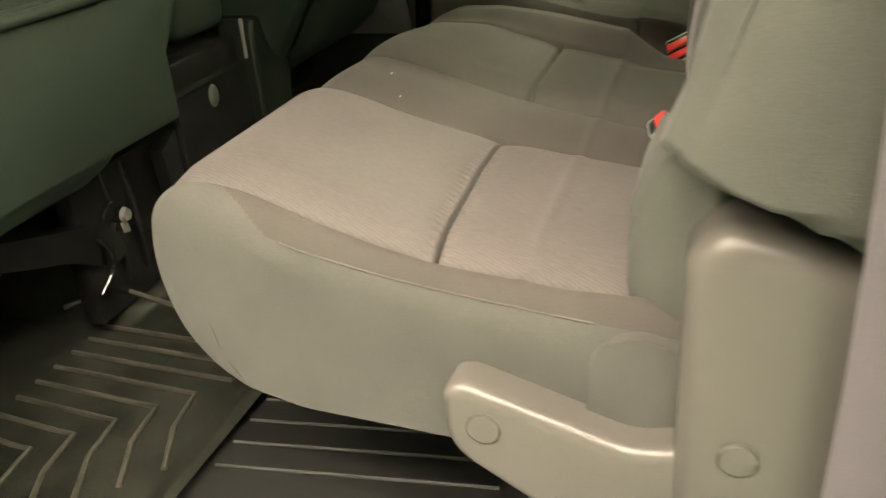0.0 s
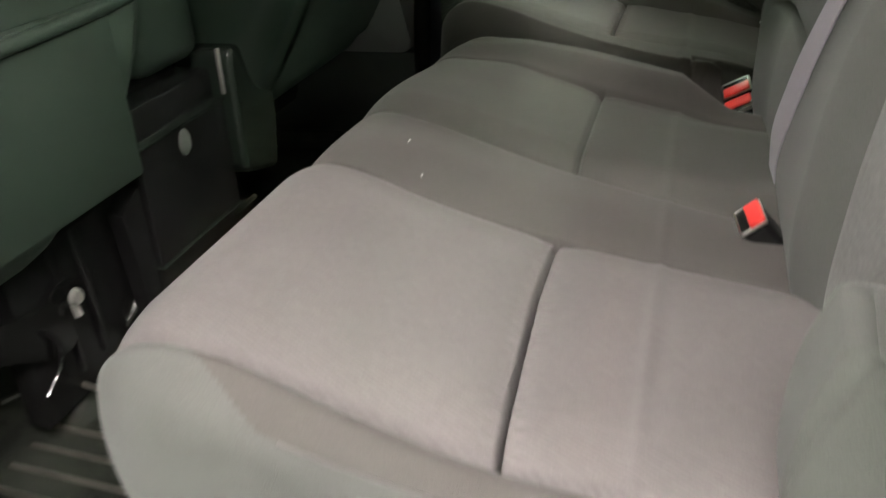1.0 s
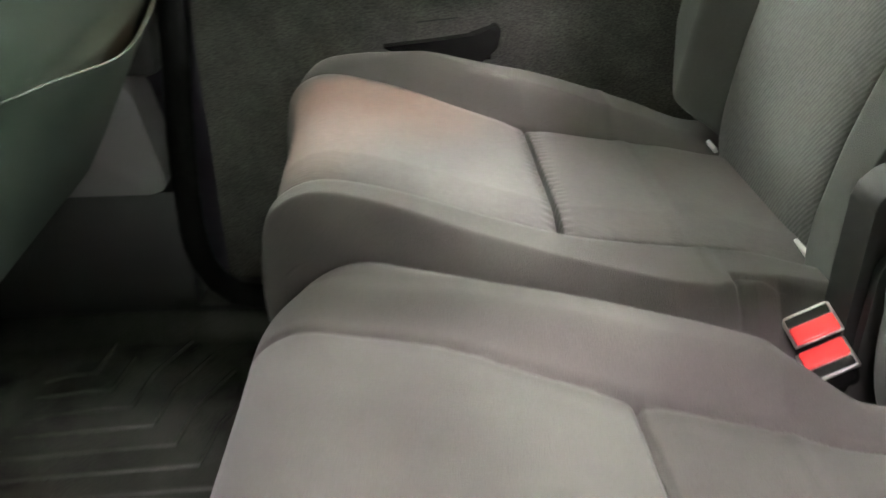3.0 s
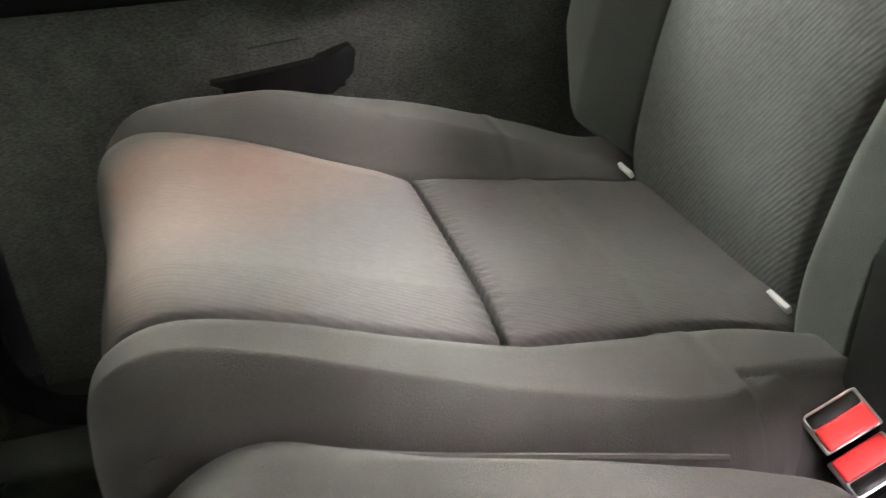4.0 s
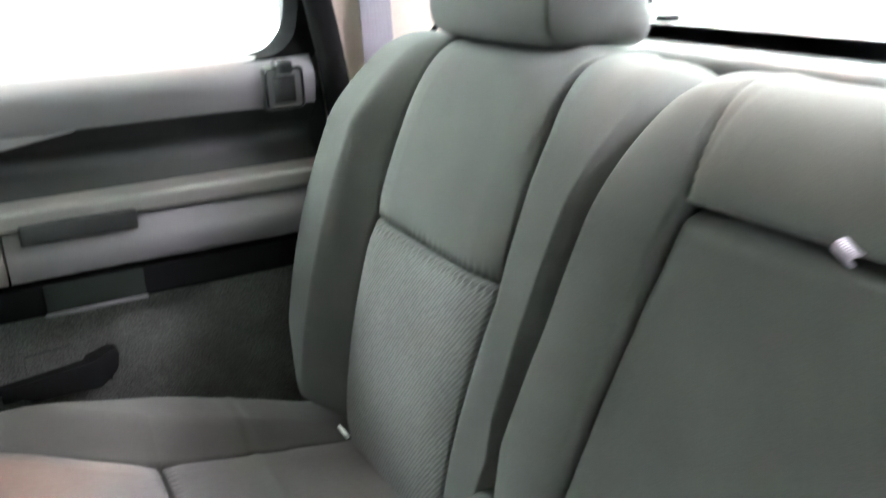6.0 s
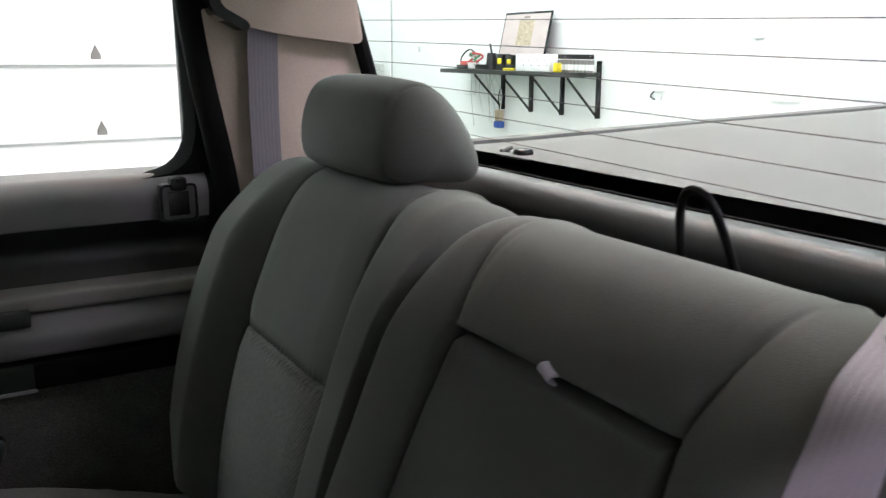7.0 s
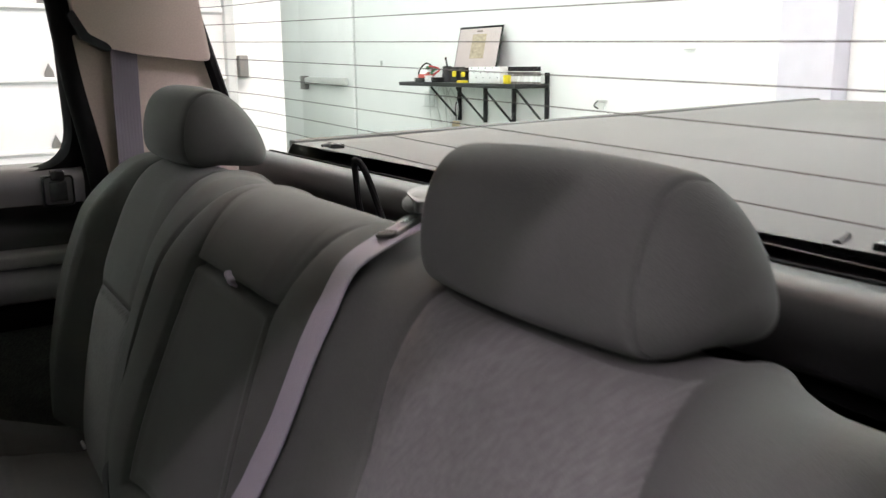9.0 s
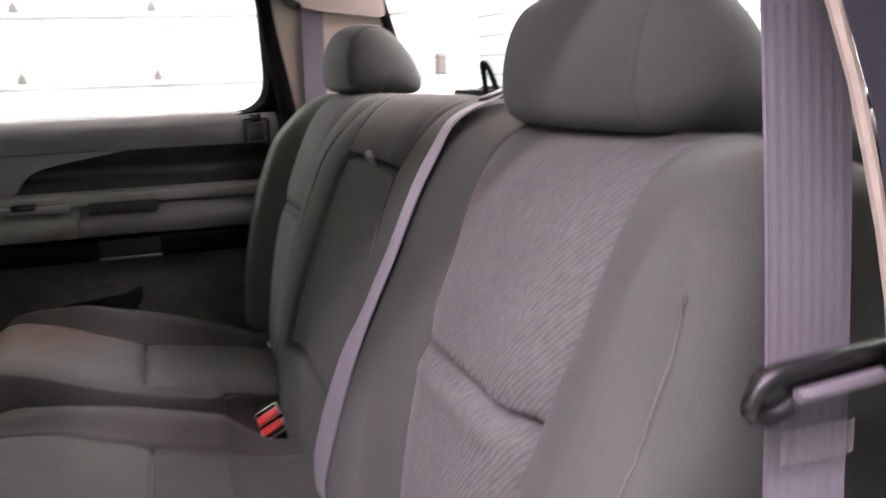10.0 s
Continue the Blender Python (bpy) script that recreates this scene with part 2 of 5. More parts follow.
def rounded(points, radius, seg=5):
    """Rounds the corners of a flat polygon."""
    out, n = [], len(points)
    for k in range(n):
        p0, p1, p2 = (Vector(points[(k + d) % n]) for d in (-1, 0, 1))
        r = radius[k] if isinstance(radius, (list, tuple)) else radius
        if r <= 0:
            out.append(tuple(p1))
            continue
        a, b = (p0 - p1), (p2 - p1)
        r = min(r, a.length * 0.48, b.length * 0.48)
        a, b = p1 + a.normalized() * r, p1 + b.normalized() * r
        for s in range(seg + 1):
            t = s / seg
            out.append(tuple(a * (1 - t) ** 2 + p1 * 2 * t * (1 - t) + b * t * t))
    return out


def smooth_path(points, n):
    """n points on a smooth curve through the given ones, evenly spaced."""
    p = np.array(points, float)
    d = np.r_[0, np.cumsum(np.linalg.norm(np.diff(p, axis=0), axis=1))]
    m = np.zeros_like(p)
    m[1:-1] = (p[2:] - p[:-2]) / (d[2:] - d[:-2])[:, None]
    m[0], m[-1] = (p[1] - p[0]) / (d[1] - d[0]), (p[-1] - p[-2]) / (d[-1] - d[-2])
    s = np.linspace(0, d[-1], n)
    k = np.clip(np.searchsorted(d, s, "right") - 1, 0, len(d) - 2)
    h = (d[k + 1] - d[k])[:, None]
    t = ((s - d[k]) / (d[k + 1] - d[k]))[:, None]
    return (2 * t**3 - 3 * t**2 + 1) * p[k] + (t**3 - 2 * t**2 + t) * h * m[k] + (-2 * t**3 + 3 * t**2) * p[k + 1] + (t**3 - t**2) * h * m[k + 1]


def tube(points, radius, sides=8, n=0, close=True):
    pts = smooth_path(points, n) if n else np.array(points, float)
    bm = bmesh.new()
    rings = []
    up = Vector((0.13, 0.21, 0.97))
    for k, p in enumerate(pts):
        d = Vector(pts[min(k + 1, len(pts) - 1)] - pts[max(k - 1, 0)]).normalized()
        a = d.cross(up).normalized() if abs(d.dot(up)) < 0.98 else d.cross(Vector((1, 0, 0))).normalized()
        b = d.cross(a)
        rings.append([bm.verts.new(Vector(p) + radius * (math.cos(q) * a + math.sin(q) * b)) for q in (2 * math.pi * s / sides for s in range(sides))])
    for r0, r1 in zip(rings, rings[1:]):
        for s in range(sides):
            bm.faces.new((r0[s], r0[(s + 1) % sides], r1[(s + 1) % sides], r1[s]))
    if close:
        bm.faces.new(rings[0][::-1])
        bm.faces.new(rings[-1])
    return bm


RIBBED = [(-0.5, 0.0)] + [(u, 0.46 + 0.07 * math.cos(2 * math.pi * 8 * u)) for u in np.linspace(-0.48, 0.48, 49)] + [(0.5, 0.0)] + [(u, -0.46 - 0.07 * math.cos(2 * math.pi * 8 * u)) for u in np.linspace(0.48, -0.48, 49)]


def ribbon(points, wide, width, thick, n=40, section=RIBBED):
    """A flat strap along a path; wide: the way across it, for each point or for all."""
    pts = smooth_path(points, n)
    w = np.array(wide, float)
    w = np.stack([np.interp(np.linspace(0, len(w) - 1, n), np.arange(len(w)), c) for c in w.T], 1) if w.ndim == 2 else np.repeat(w[None], n, 0)
    bm = bmesh.new()
    rows = []
    for k, p in enumerate(pts):
        d = Vector(pts[min(k + 1, n - 1)] - pts[max(k - 1, 0)]).normalized()
        a = Vector(w[k])
        a = (a - d * a.dot(d)).normalized()
        nn = d.cross(a)
        p = Vector(p)
        rows.append([bm.verts.new(p + a * (width * u) + nn * (thick * v)) for u, v in section])
    for r0, r1 in zip(rows, rows[1:]):
        m = len(r0)
        for s in range(m):
            bm.faces.new((r0[s], r0[(s + 1) % m], r1[(s + 1) % m], r1[s]))
    bm.faces.new(rows[0][::-1])
    bm.faces.new(rows[-1])
    return bm


def pillow(profile, side_lo, side_hi, base, place, swell, regions, n=(110, 110), edge=(0.03, 0.03), corner=0.06, corner_ends=(True, True)):
    """An upholstered body. profile: (a, h) along it; side_lo, side_hi: its two flanks as functions of a; base: the height that the
    flanks reach down to; place(a, y, h): into the world; swell(a, y): padding and seams; regions(a, y, s): which part a face belongs to."""
    pr = smooth_path(profile, n[0])
    a0, a1 = pr[:, 0].min(), pr[:, 0].max()
    low, high = side_lo(pr[:, 0]), side_hi(pr[:, 0])
    depth = np.maximum(pr[:, 1] - (base(pr[:, 0]) if callable(base) else base), 0.004)
    rr = [np.minimum(e, depth * 0.9) for e in edge]
    ns, nq = 9, 21
    grid, flat = [], []
    nf = n[1]
    for k in range(n[0]):
        row = []
        for end in (0, 1):
            ys, hs, ts = [], [], []
            r = rr[end]
            for q in range(ns):
                ys.append(0.0), hs.append(depth[k] - (depth[k] - r[k]) * q / (ns - 1)), ts.append(0.0)
            for q in range(1, nq + 1):
                g = 0.5 * math.pi * q / nq
                ys.append(r[k] * (1 - math.cos(g))), hs.append(r[k] * (1 - math.sin(g))), ts.append(q / nq)
            row.append((np.array(ys), np.array(hs), np.array(ts)))
        mid = np.linspace(low[k] + rr[0][k], high[k] - rr[1][k], nf)[1:-1]
        y = np.r_[low[k] + row[0][0], mid, (high[k] - row[1][0])[::-1]]
        h = pr[k, 1] - np.r_[row[0][1], np.zeros(nf - 2), row[1][1][::-1]]
        t = np.r_[row[0][2], np.ones(nf - 2), row[1][2][::-1]]
        a = np.full_like(y, pr[k, 0])
        gap = np.minimum(y - low[k], high[k] - y)
        q = np.clip((corner - gap) / corner, 0, 1)
        bend = corner * (1 - np.sqrt(np.maximum(1 - q * q, 0)))
        if corner_ends[0]:
            a = a + bend * np.clip((a0 + 2.2 * corner - pr[k, 0]) / (2.2 * corner), 0, 1)
        if corner_ends[1]:
            a = a - bend * np.clip((pr[k, 0] - a1 + 2.2 * corner) / (2.2 * corner), 0, 1)
        h = h + t * swell(a, y) * min(1.0, depth[k] / 0.08)
        grid.append(np.stack(place(a, y, h), 1))
        flat.append(np.stack((a, y, np.full_like(y, k / (n[0] - 1)), t), 1))
    grid, flat = np.array(grid), np.array(flat)
    rows, cols = grid.shape[:2]
    c = (flat[:-1, :-1] + flat[1:, :-1] + flat[:-1, 1:] + flat[1:, 1:]) / 4
    which = regions(c[..., 0], c[..., 1], c[..., 2], c[..., 3])
    made = {}
    for w in np.unique(which):
        kk, jj = np.nonzero(which == w)
        ids = np.stack((kk * cols + jj, kk * cols + jj + 1, (kk + 1) * cols + jj + 1, (kk + 1) * cols + jj), 1)
        used, back = np.unique(ids, return_inverse=True)
        made[int(w)] = (grid.reshape(-1, 3)[used], back.reshape(ids.shape).tolist())
    lid = np.r_[grid[:, 0], grid[:, -1]]
    made["under"] = (lid, [(k, k + 1, rows + k + 1, rows + k) for k in range(rows - 1)])
    return made


def groove(d, depth, width, soft_depth=0.0, soft=0.03):
    return -depth * np.exp(-((d / width) ** 2)) - soft_depth * np.exp(-((np.abs(d) / soft) ** 1.5))


def ramp(v, lo, hi):
    t = np.clip((v - lo) / (hi - lo), 0, 1)
    return t * t * (3 - 2 * t)


def table(xs, ys):
    return lambda v: np.interp(v, xs, ys)


# ---- garage round the truck ----
GROUND = -0.68
ground = tagged(part("ground", box(-9, 9, -14, 16, GROUND - 0.1, GROUND), CONCRETE), "grey concrete garage floor", "floor", kind="structure")
tagged(part("ceiling", box(-9, 9, -14, 16, 4.2, 4.3), WALL), "white garage ceiling", "ceiling", kind="structure")
BACK = 6.0
tagged(part("wall_back", box(BACK, BACK + 0.15, -14, 16, GROUND, 4.2), WALL), "white painted garage wall behind the truck", "wall", kind="structure")
tagged(part("wall_front", box(-9.15, -9, -14, 16, GROUND, 4.2), WALL), "white painted garage wall", "wall", kind="structure")
# out of view; its green is added to tint the light on the seat sides
tagged(part("wall_near", box(-9, 9, -14.15, -14, GROUND, 4.2), GREEN_BOUNCE), "unseen garage wall, tinted green to bounce light", "wall", kind="structure")
tagged(part("wall_far", box(-9, 9, 16, 16.15, GROUND, 4.2), WALL), "white painted garage wall", "wall", kind="structure")
SIDE = 5.2
tagged(part("wall_side", box(1.80, 2.25, SIDE + 0.1, 16, GROUND, 4.2), WALL), "white painted wall return beside the garage door", "wall", kind="structure")
track = thing("door_track", 1.84, SIDE, 0, "grey steel vertical track beside the garage door", "door track")
part("rail", box(1.77, 1.84, SIDE - 0.06, SIDE + 0.02, GROUND, 3.6, 0.01), SHADE_WHITE, track)
part("control_box", box(1.89, 1.96, SIDE + 0.03, SIDE + 0.10, 0.96, 1.12, 0.01), LIGHT_PLASTIC, track, "small grey control box")

# sectional garage door beside the truck
garage_door = thing("garage_door", 0, SIDE, 0, "closed white sectional garage door with grey hinges", "garage door")
SECTION = 0.462
for k in range(-4, 9):
    z0 = 0.972 + SECTION * k
    if z0 < GROUND - 0.1 or z0 > 3.8:
        continue
    part("panel", box(-6.0, 1.78, SIDE, SIDE + 0.05, z0 + 0.006, z0 + SECTION - 0.006, 0.008), DOOR_WHITE, garage_door)
    part("rail", box(-6.0, 1.78, SIDE - 0.022, SIDE + 0.004, z0 - 0.018, z0 + 0.012, 0.006), DOOR_WHITE, garage_door)
    part("joint", box(-6.0, 1.78, SIDE - 0.008, SIDE + 0.02, z0 - 0.034, z0 - 0.018), SHADE_WHITE, garage_door)
    for hx in (-5.2, -4.37, -3.53, -2.70, -1.86, -1.03, -0.17, 0.60):
        bm = prism([(hx - 0.030, z0 + 0.015), (hx + 0.030, z0 + 0.015), (hx + 0.028, z0 + 0.045), (hx + 0.012, z0 + 0.075), (hx, z0 + 0.105), (hx - 0.012, z0 + 0.075), (hx - 0.028, z0 + 0.045)], "y", SIDE - 0.016, SIDE, 0.003)
        part("hinge", bm, LIGHT_PLASTIC, garage_door, "small grey steel hinge")

# ceiling lights of the garage: strips along the truck on its near side, across it on the far side
TUBE = lamp_material("cool_lit_tube", (0.985, 1.0, 0.98), 52.0)
TUBE_LILAC = lamp_material("lilac_lit_tube", (1.0, 0.82, 0.97), 100.0)
TUBE_LILAC_OUTER = lamp_material("lilac_lit_outer_tube", (1.0, 0.82, 0.97), 98.0)
WARM_LAMP = lamp_material("warm_lit_lamp", (1.0, 0.55, 0.40), 240.0)


def ceiling_light(tube_light, width, spots, turn):
    light = None
    for lx, ly in spots:
        if light is None:
            light = thing("ceiling_light", lx, ly, 4.1, "long white fluorescent ceiling light, lit", "ceiling light", "garage ceiling lights")
            part("housing", box(-width / 2 - 0.02, width / 2 + 0.02, -0.75, 0.75, 0.03, 0.09, 0.01), DOOR_WHITE, light)
            part("diffuser", box(-width / 2, width / 2, -0.73, 0.73, 0.0, 0.03, 0.01), tube_light, light, "glowing diffuser")
            light.matrix_basis = pose(lx, ly, 4.1, 0, 0, turn)
        else:
            copy_thing(light, pose(lx, ly, 4.1, 0, 0, turn))


ceiling_light(TUBE_LILAC, 0.12, [(lx, -2.75) for lx in (-4.2, -2.6, -1.0, 0.6, 2.2)], 90)
ceiling_light(TUBE_LILAC_OUTER, 0.12, [(lx, -3.67) for lx in (-4.2, -2.6, -1.0, 0.6, 2.2)], 90)
# the unseen pair at x 5.0 is added to brighten the cab through its rear window
ceiling_light(TUBE, 0.20, [(lx, ly) for lx in (-5.5, -2.0, 1.5) for ly in (1.2, 4.0, 9.0)] + [(2.5, 1.2), (3.4, 4.0), (3.4, 9.0), (5.0, -1.2), (5.0, 3.2), (4.3, 7.0), (4.3, 10.0), (4.3, 13.0)], 0)
high_bay = thing("high_bay_lamp", 0, 0, 0, "square warm white hanging lamp, lit", "ceiling light")
part("hood", prism(rounded([(-0.20, -0.20), (0.20, -0.20), (0.20, 0.20), (-0.20, 0.20)], 0.03), "z", 0.02, 0.10, 0.01), DOOR_WHITE, high_bay)
part("diffuser", prism(rounded([(-0.15, -0.15), (0.15, -0.15), (0.15, 0.15), (-0.15, 0.15)], 0.02), "z", 0.0, 0.02), WARM_LAMP, high_bay, "glowing warm diffuser")
high_bay.location = (1.8, 2.7, 4.1)

# ---- truck cab ----
cab = thing("truck_cab", 0, 0, 0, "dark lilac-grey pickup cab shell around the seats", "truck cab", kind="structure")
part("floor_pan", box(-1.75, 0.50, -0.80, 0.80, -0.12, 0.0), DARK_PLASTIC, cab)
part("roof", box(-1.75, 0.40, -0.86, 0.90, 1.40, 1.48, 0.02), HEADLINER, cab)
part("front_wall", box(-1.85, -1.75, -0.86, 0.90, -0.12, 1.48), DARK_PLASTIC, cab)
part("near_front_door", box(-1.75, -0.80, -0.93, -0.86, -0.12, 1.44, 0.02), DARK_PLASTIC, cab)
part("near_centre_pillar", box(-0.98, -0.72, -0.93, -0.845, -0.12, 1.44, 0.02), DARK_PLASTIC, cab)
part("far_front_door", box(-1.75, -0.96, 0.86, 0.95, -0.12, 1.44, 0.02), DARK_PLASTIC, cab)
part("far_door_skin", box(-0.97, 0.50, 0.945, 0.965, -0.12, 0.82), BODY_PAINT, cab)
part("far_quarter", box(0.06, 0.50, 0.915, 0.945, -0.10, 0.85), DARK_PLASTIC, cab)
part("far_quarter_upper", prism([(0.06, 0.85), (0.34, 0.85), (0.25, 1.42), (0.06, 1.42)], "y", 0.915, 0.945), DARK_PLASTIC, cab)
part("near_sill", box(-1.75, 0.30, -0.92, -0.80, -0.16, 0.02, 0.01), BODY_PAINT, cab)
part("far_sill", box(-1.75, 0.50, 0.80, 0.92, -0.16, 0.05, 0.01), DARK_PLASTIC, cab)


# ---- rear bench ----
def upright(a, y, h):
    return -h, y, a


def lying(a, y, h):
    return a, y, h


# sixty-part cushion: driver's side seat and middle seat in one
OUT = table([-0.53, -0.4, -0.3, -0.22, -0.1, 0.0], [0.632, 0.630, 0.640, 0.648, 0.645, 0.635])
INN = table([-0.53, -0.48, -0.38, -0.25, -0.1, 0.0], [0.285, 0.292, 0.317, 0.328, 0.333, 0.34])
F_OUT = table([-0.53, -0.4, -0.25, -0.1, 0.0], [0.735, 0.685, 0.625, 0.612, 0.627])
F_INN = table([-0.53, -0.4, -0.25, -0.1, 0.0], [0.375, 0.356, 0.331, 0.335, 0.33])
CREST = table([-0.53, -0.3, -0.1, 0.0], [-0.22, -0.24, -0.255, -0.265])
CREASE = table([-0.53, -0.335, -0.22, -0.05], [-0.11, -0.135, -0.158, -0.195])
MID_OUT = table([-0.53, -0.49, -0.32, -0.235, -0.1], [0.185, 0.178, 0.122, 0.10, 0.07])
SPLIT = table([-0.53, -0.45, -0.34, -0.18, -0.145, -0.11, -0.07, 0.05], [0.275, 0.257, 0.228, 0.190, 0.177, 0.150, 0.128, 0.118])
SPLIT_F = table([-0.53, -0.45, -0.34, -0.18, -0.14, -0.105, -0.08, 0.05], [0.277, 0.259, 0.231, 0.195, 0.194, 0.206, 0.222, 0.238])
CUSHION = [(-0.38, 0.234), (-0.47, 0.246), (-0.513, 0.282), (-0.531, 0.330), (-0.532, 0.375), (-0.518, 0.415), (-0.48, 0.437), (-0.42, 0.432), (-0.33, 0.408), (-0.25, 0.390), (-0.12, 0.370), (0.0, 0.356), (0.06, 0.350)]


def gathers(d, along):
    """Small puckers where the cloth is pulled into a seam."""
    return 0.0019 * np.sin(along * 640 + 2.0 * np.sin(along * 71)) * np.exp(-((np.abs(d) - 0.004) / 0.008) ** 2)


def seat_padding(x, out_d, in_d, cross):
    """Padding of an outer seat: out_d, in_d: metres inside its two long seams, less than 0 beyond them."""
    inside = np.minimum(out_d, in_d)
    z = 0.010 * np.clip(inside / 0.05, 0, 1) ** 0.6 * (inside > 0)
    z = z + groove(out_d, 0.011, 0.0030, 0.006, 0.02) + groove(in_d, 0.011, 0.0030, 0.006, 0.02)
    z = z + (inside > -0.004) * (groove(x - cross, 0.024, 0.0018, 0.007, 0.016) + gathers(x - cross, inside))
    return z


def light_ridge(x):
    """A pale stripe of light across the cushions, put into the padding as a low ridge."""
    return 0.0020 * np.exp(-(((x + 0.135) / 0.007) ** 2))


def sixty_swell(x, y):
    z = seat_padding(x, OUT(x) + y, -INN(x) - y, -0.232 + 0.05 * np.maximum(-y - 0.45, 0)) - 0.006 + light_ridge(x)
    side = -y - OUT(x)
    z = z + 0.020 * ramp(side, 0.0, 0.035) * (1 - 0.35 * ramp(-x, 0.42, 0.52))
    side = y + INN(x)
    calm = 1 - 0.6 * ramp(-x, 0.42, 0.52)
    hill = np.exp(-(((y - CREST(x)) / 0.05) ** 2))
    z = z + 0.005 * hill * (side > 0) * ramp(side, 0, 0.03) * calm
    z = z + (groove(y - CREASE(x), 0.004, 0.0035) + groove(y - CREASE(x), 0.003, 0.012, 0.005, 0.03)) * calm
    mid = (y > CREASE(x)) * (y < MID_OUT(x))
    z = z + 0.008 * ramp(y - CREASE(x), 0, 0.05) * calm
    z = z + groove(y - MID_OUT(x), 0.005, 0.0035, 0.002, 0.02)
    z = z + mid * groove(x + 0.24, 0.008, 0.0035, 0.005, 0.018)
    z = z + 0.010 * ramp(y - MID_OUT(x), 0.005, 0.05) * calm
    z = z + 0.024 * ramp(y - MID_OUT(x), -0.02, 0.05) * ramp(x, -0.44, -0.24) * (1 - 0.7 * ramp(x, -0.14, -0.05))
    z = z - 0.006 * ramp(y, 0.03, 0.09) * ramp(x, -0.15, -0.08)
    z = z - 0.022 * ramp(y, -0.05, 0.20) * ramp(-x, 0.34, 0.46)
    return z


def sixty_regions(x, y, s, t):
    which = np.zeros(x.shape, int)
    pad = (y > -OUT(x)) & (y < -INN(x)) & (s > 0.20)
    which[pad & (x < -0.230)] = 1
    which[pad & (x >= -0.230)] = 2
    which[y >= -INN(x)] = 3
    mid = (y > CREASE(x)) & (y < MID_OUT(x)) & (s > 0.2)
    which[mid & (x < -0.24)] = 4
    which[mid & (x >= -0.24)] = 5
    which[(y >= MID_OUT(x))] = 6
    which[(y < -OUT(x)) & ((t < 0.36) | (y < -0.688 + (0.688 - OUT(x)) * (1 - ramp(s, 0.36, 0.50))))] = 7
    return which


def seat_parts(made, ob, names):
    for key, (verts, faces) in made.items():
        if key == "under":
            raw("underside", verts, faces, CLOTH, ob)
        else:
            nm, mat, lab = names[key]
            raw(nm, verts, faces, mat, ob, lab)


cushion = thing("rear_bench", -0.25, -0.2, 0.2, "wide grey cloth rear bench cushion with patterned inserts", "bench seat", "rear bench")
seat_parts(
    pillow(CUSHION, lambda a: np.full_like(a, -0.695), SPLIT, table([-0.531, -0.513, -0.47, -0.38, -0.2, 0.0], [0.322, 0.276, 0.240, 0.226, 0.214, 0.205]), lying, sixty_swell, sixty_regions, n=(640, 330), edge=(0.04, 0.03), corner=0.088, corner_ends=(True, False)),
    cushion,
    {
        0: ("outer_bolster", CLOTH, "plain grey knit bolster"),
        1: ("front_insert", INSERT_FLAT, "patterned grey cloth insert"),
        2: ("rear_insert", INSERT_FLAT, "patterned grey cloth insert"),
        3: ("inner_bolster", CLOTH, ""),
        4: ("middle_front_insert", MIDDLE_CLOTH, ""),
        5: ("middle_rear_insert", MIDDLE_CLOTH, ""),
        6: ("far_bolster", CLOTH, ""),
        7: ("side_panel", SIDE_CLOTH, "plain grey knit side panel"),
    },
)


top_line = smooth_path(CUSHION, 300)
edge_line = []
for x in np.linspace(-0.36, -0.07, 40):
    k = int(np.argmin(np.abs(top_line[120:, 0] - x))) + 120
    shift = 0.05 * max(0.0, (-0.338 - x) / 0.194)
    edge_line.append((x + shift, -0.6888, top_line[k, 1] - 0.0175 + 0.381 * float(sixty_swell(np.array(x + shift), np.array(-0.688))) + 0.0004))
part("piping", tube(edge_line, 0.0011, 6), THREAD, cushion, "thin sewn piping")


# forty-part cushion: passenger's side seat
def forty_swell(x, y):
    z = seat_padding(x, F_OUT(x) - y, y - F_INN(x), -0.253) + light_ridge(x) + 0.012 * ramp(-x, 0.0, 0.1)
    z = z + 0.043 * ramp(y - F_OUT(x), 0.0, 0.05) * (1 - 0.85 * ramp(x, -0.26, 0.0)) * (1 - 0.20 * ramp(-x, 0.34, 0.42) + 0.25 * ramp(-x, 0.45, 0.51))
    z = z + 0.022 * ramp(F_INN(x) - y, 0.0, 0.05)
    # sewn patch at the inner rear corner
    z = z - 0.002 * ramp(0.244 - y, -0.004, 0.004) * ramp(x, -0.127, -0.119)
    z = z + groove(0.244 - y, 0.004, 0.0025) * ramp(x, -0.127, -0.119) + groove(x + 0.123, 0.004, 0.0025) * ramp(0.248 - y, 0.0, 0.006)
    return z


def forty_regions(x, y, s, t):
    which = np.zeros(x.shape, int)
    pad = (y < F_OUT(x)) & (y > F_INN(x)) & (s > 0.20)
    which[pad & (x < -0.253)] = 1
    which[pad & (x >= -0.253)] = 2
    which[y <= F_INN(x)] = 3
    return which


def forty_place(a, y, h):
    return a - 0.018 * ramp(y, 0.5, 0.72) * ramp(-a, 0.35, 0.5), y, h


cushion_far = thing("rear_bench", -0.25, 0.5, 0.2, "single grey cloth rear seat cushion beside the far door", "bench seat", "rear bench")
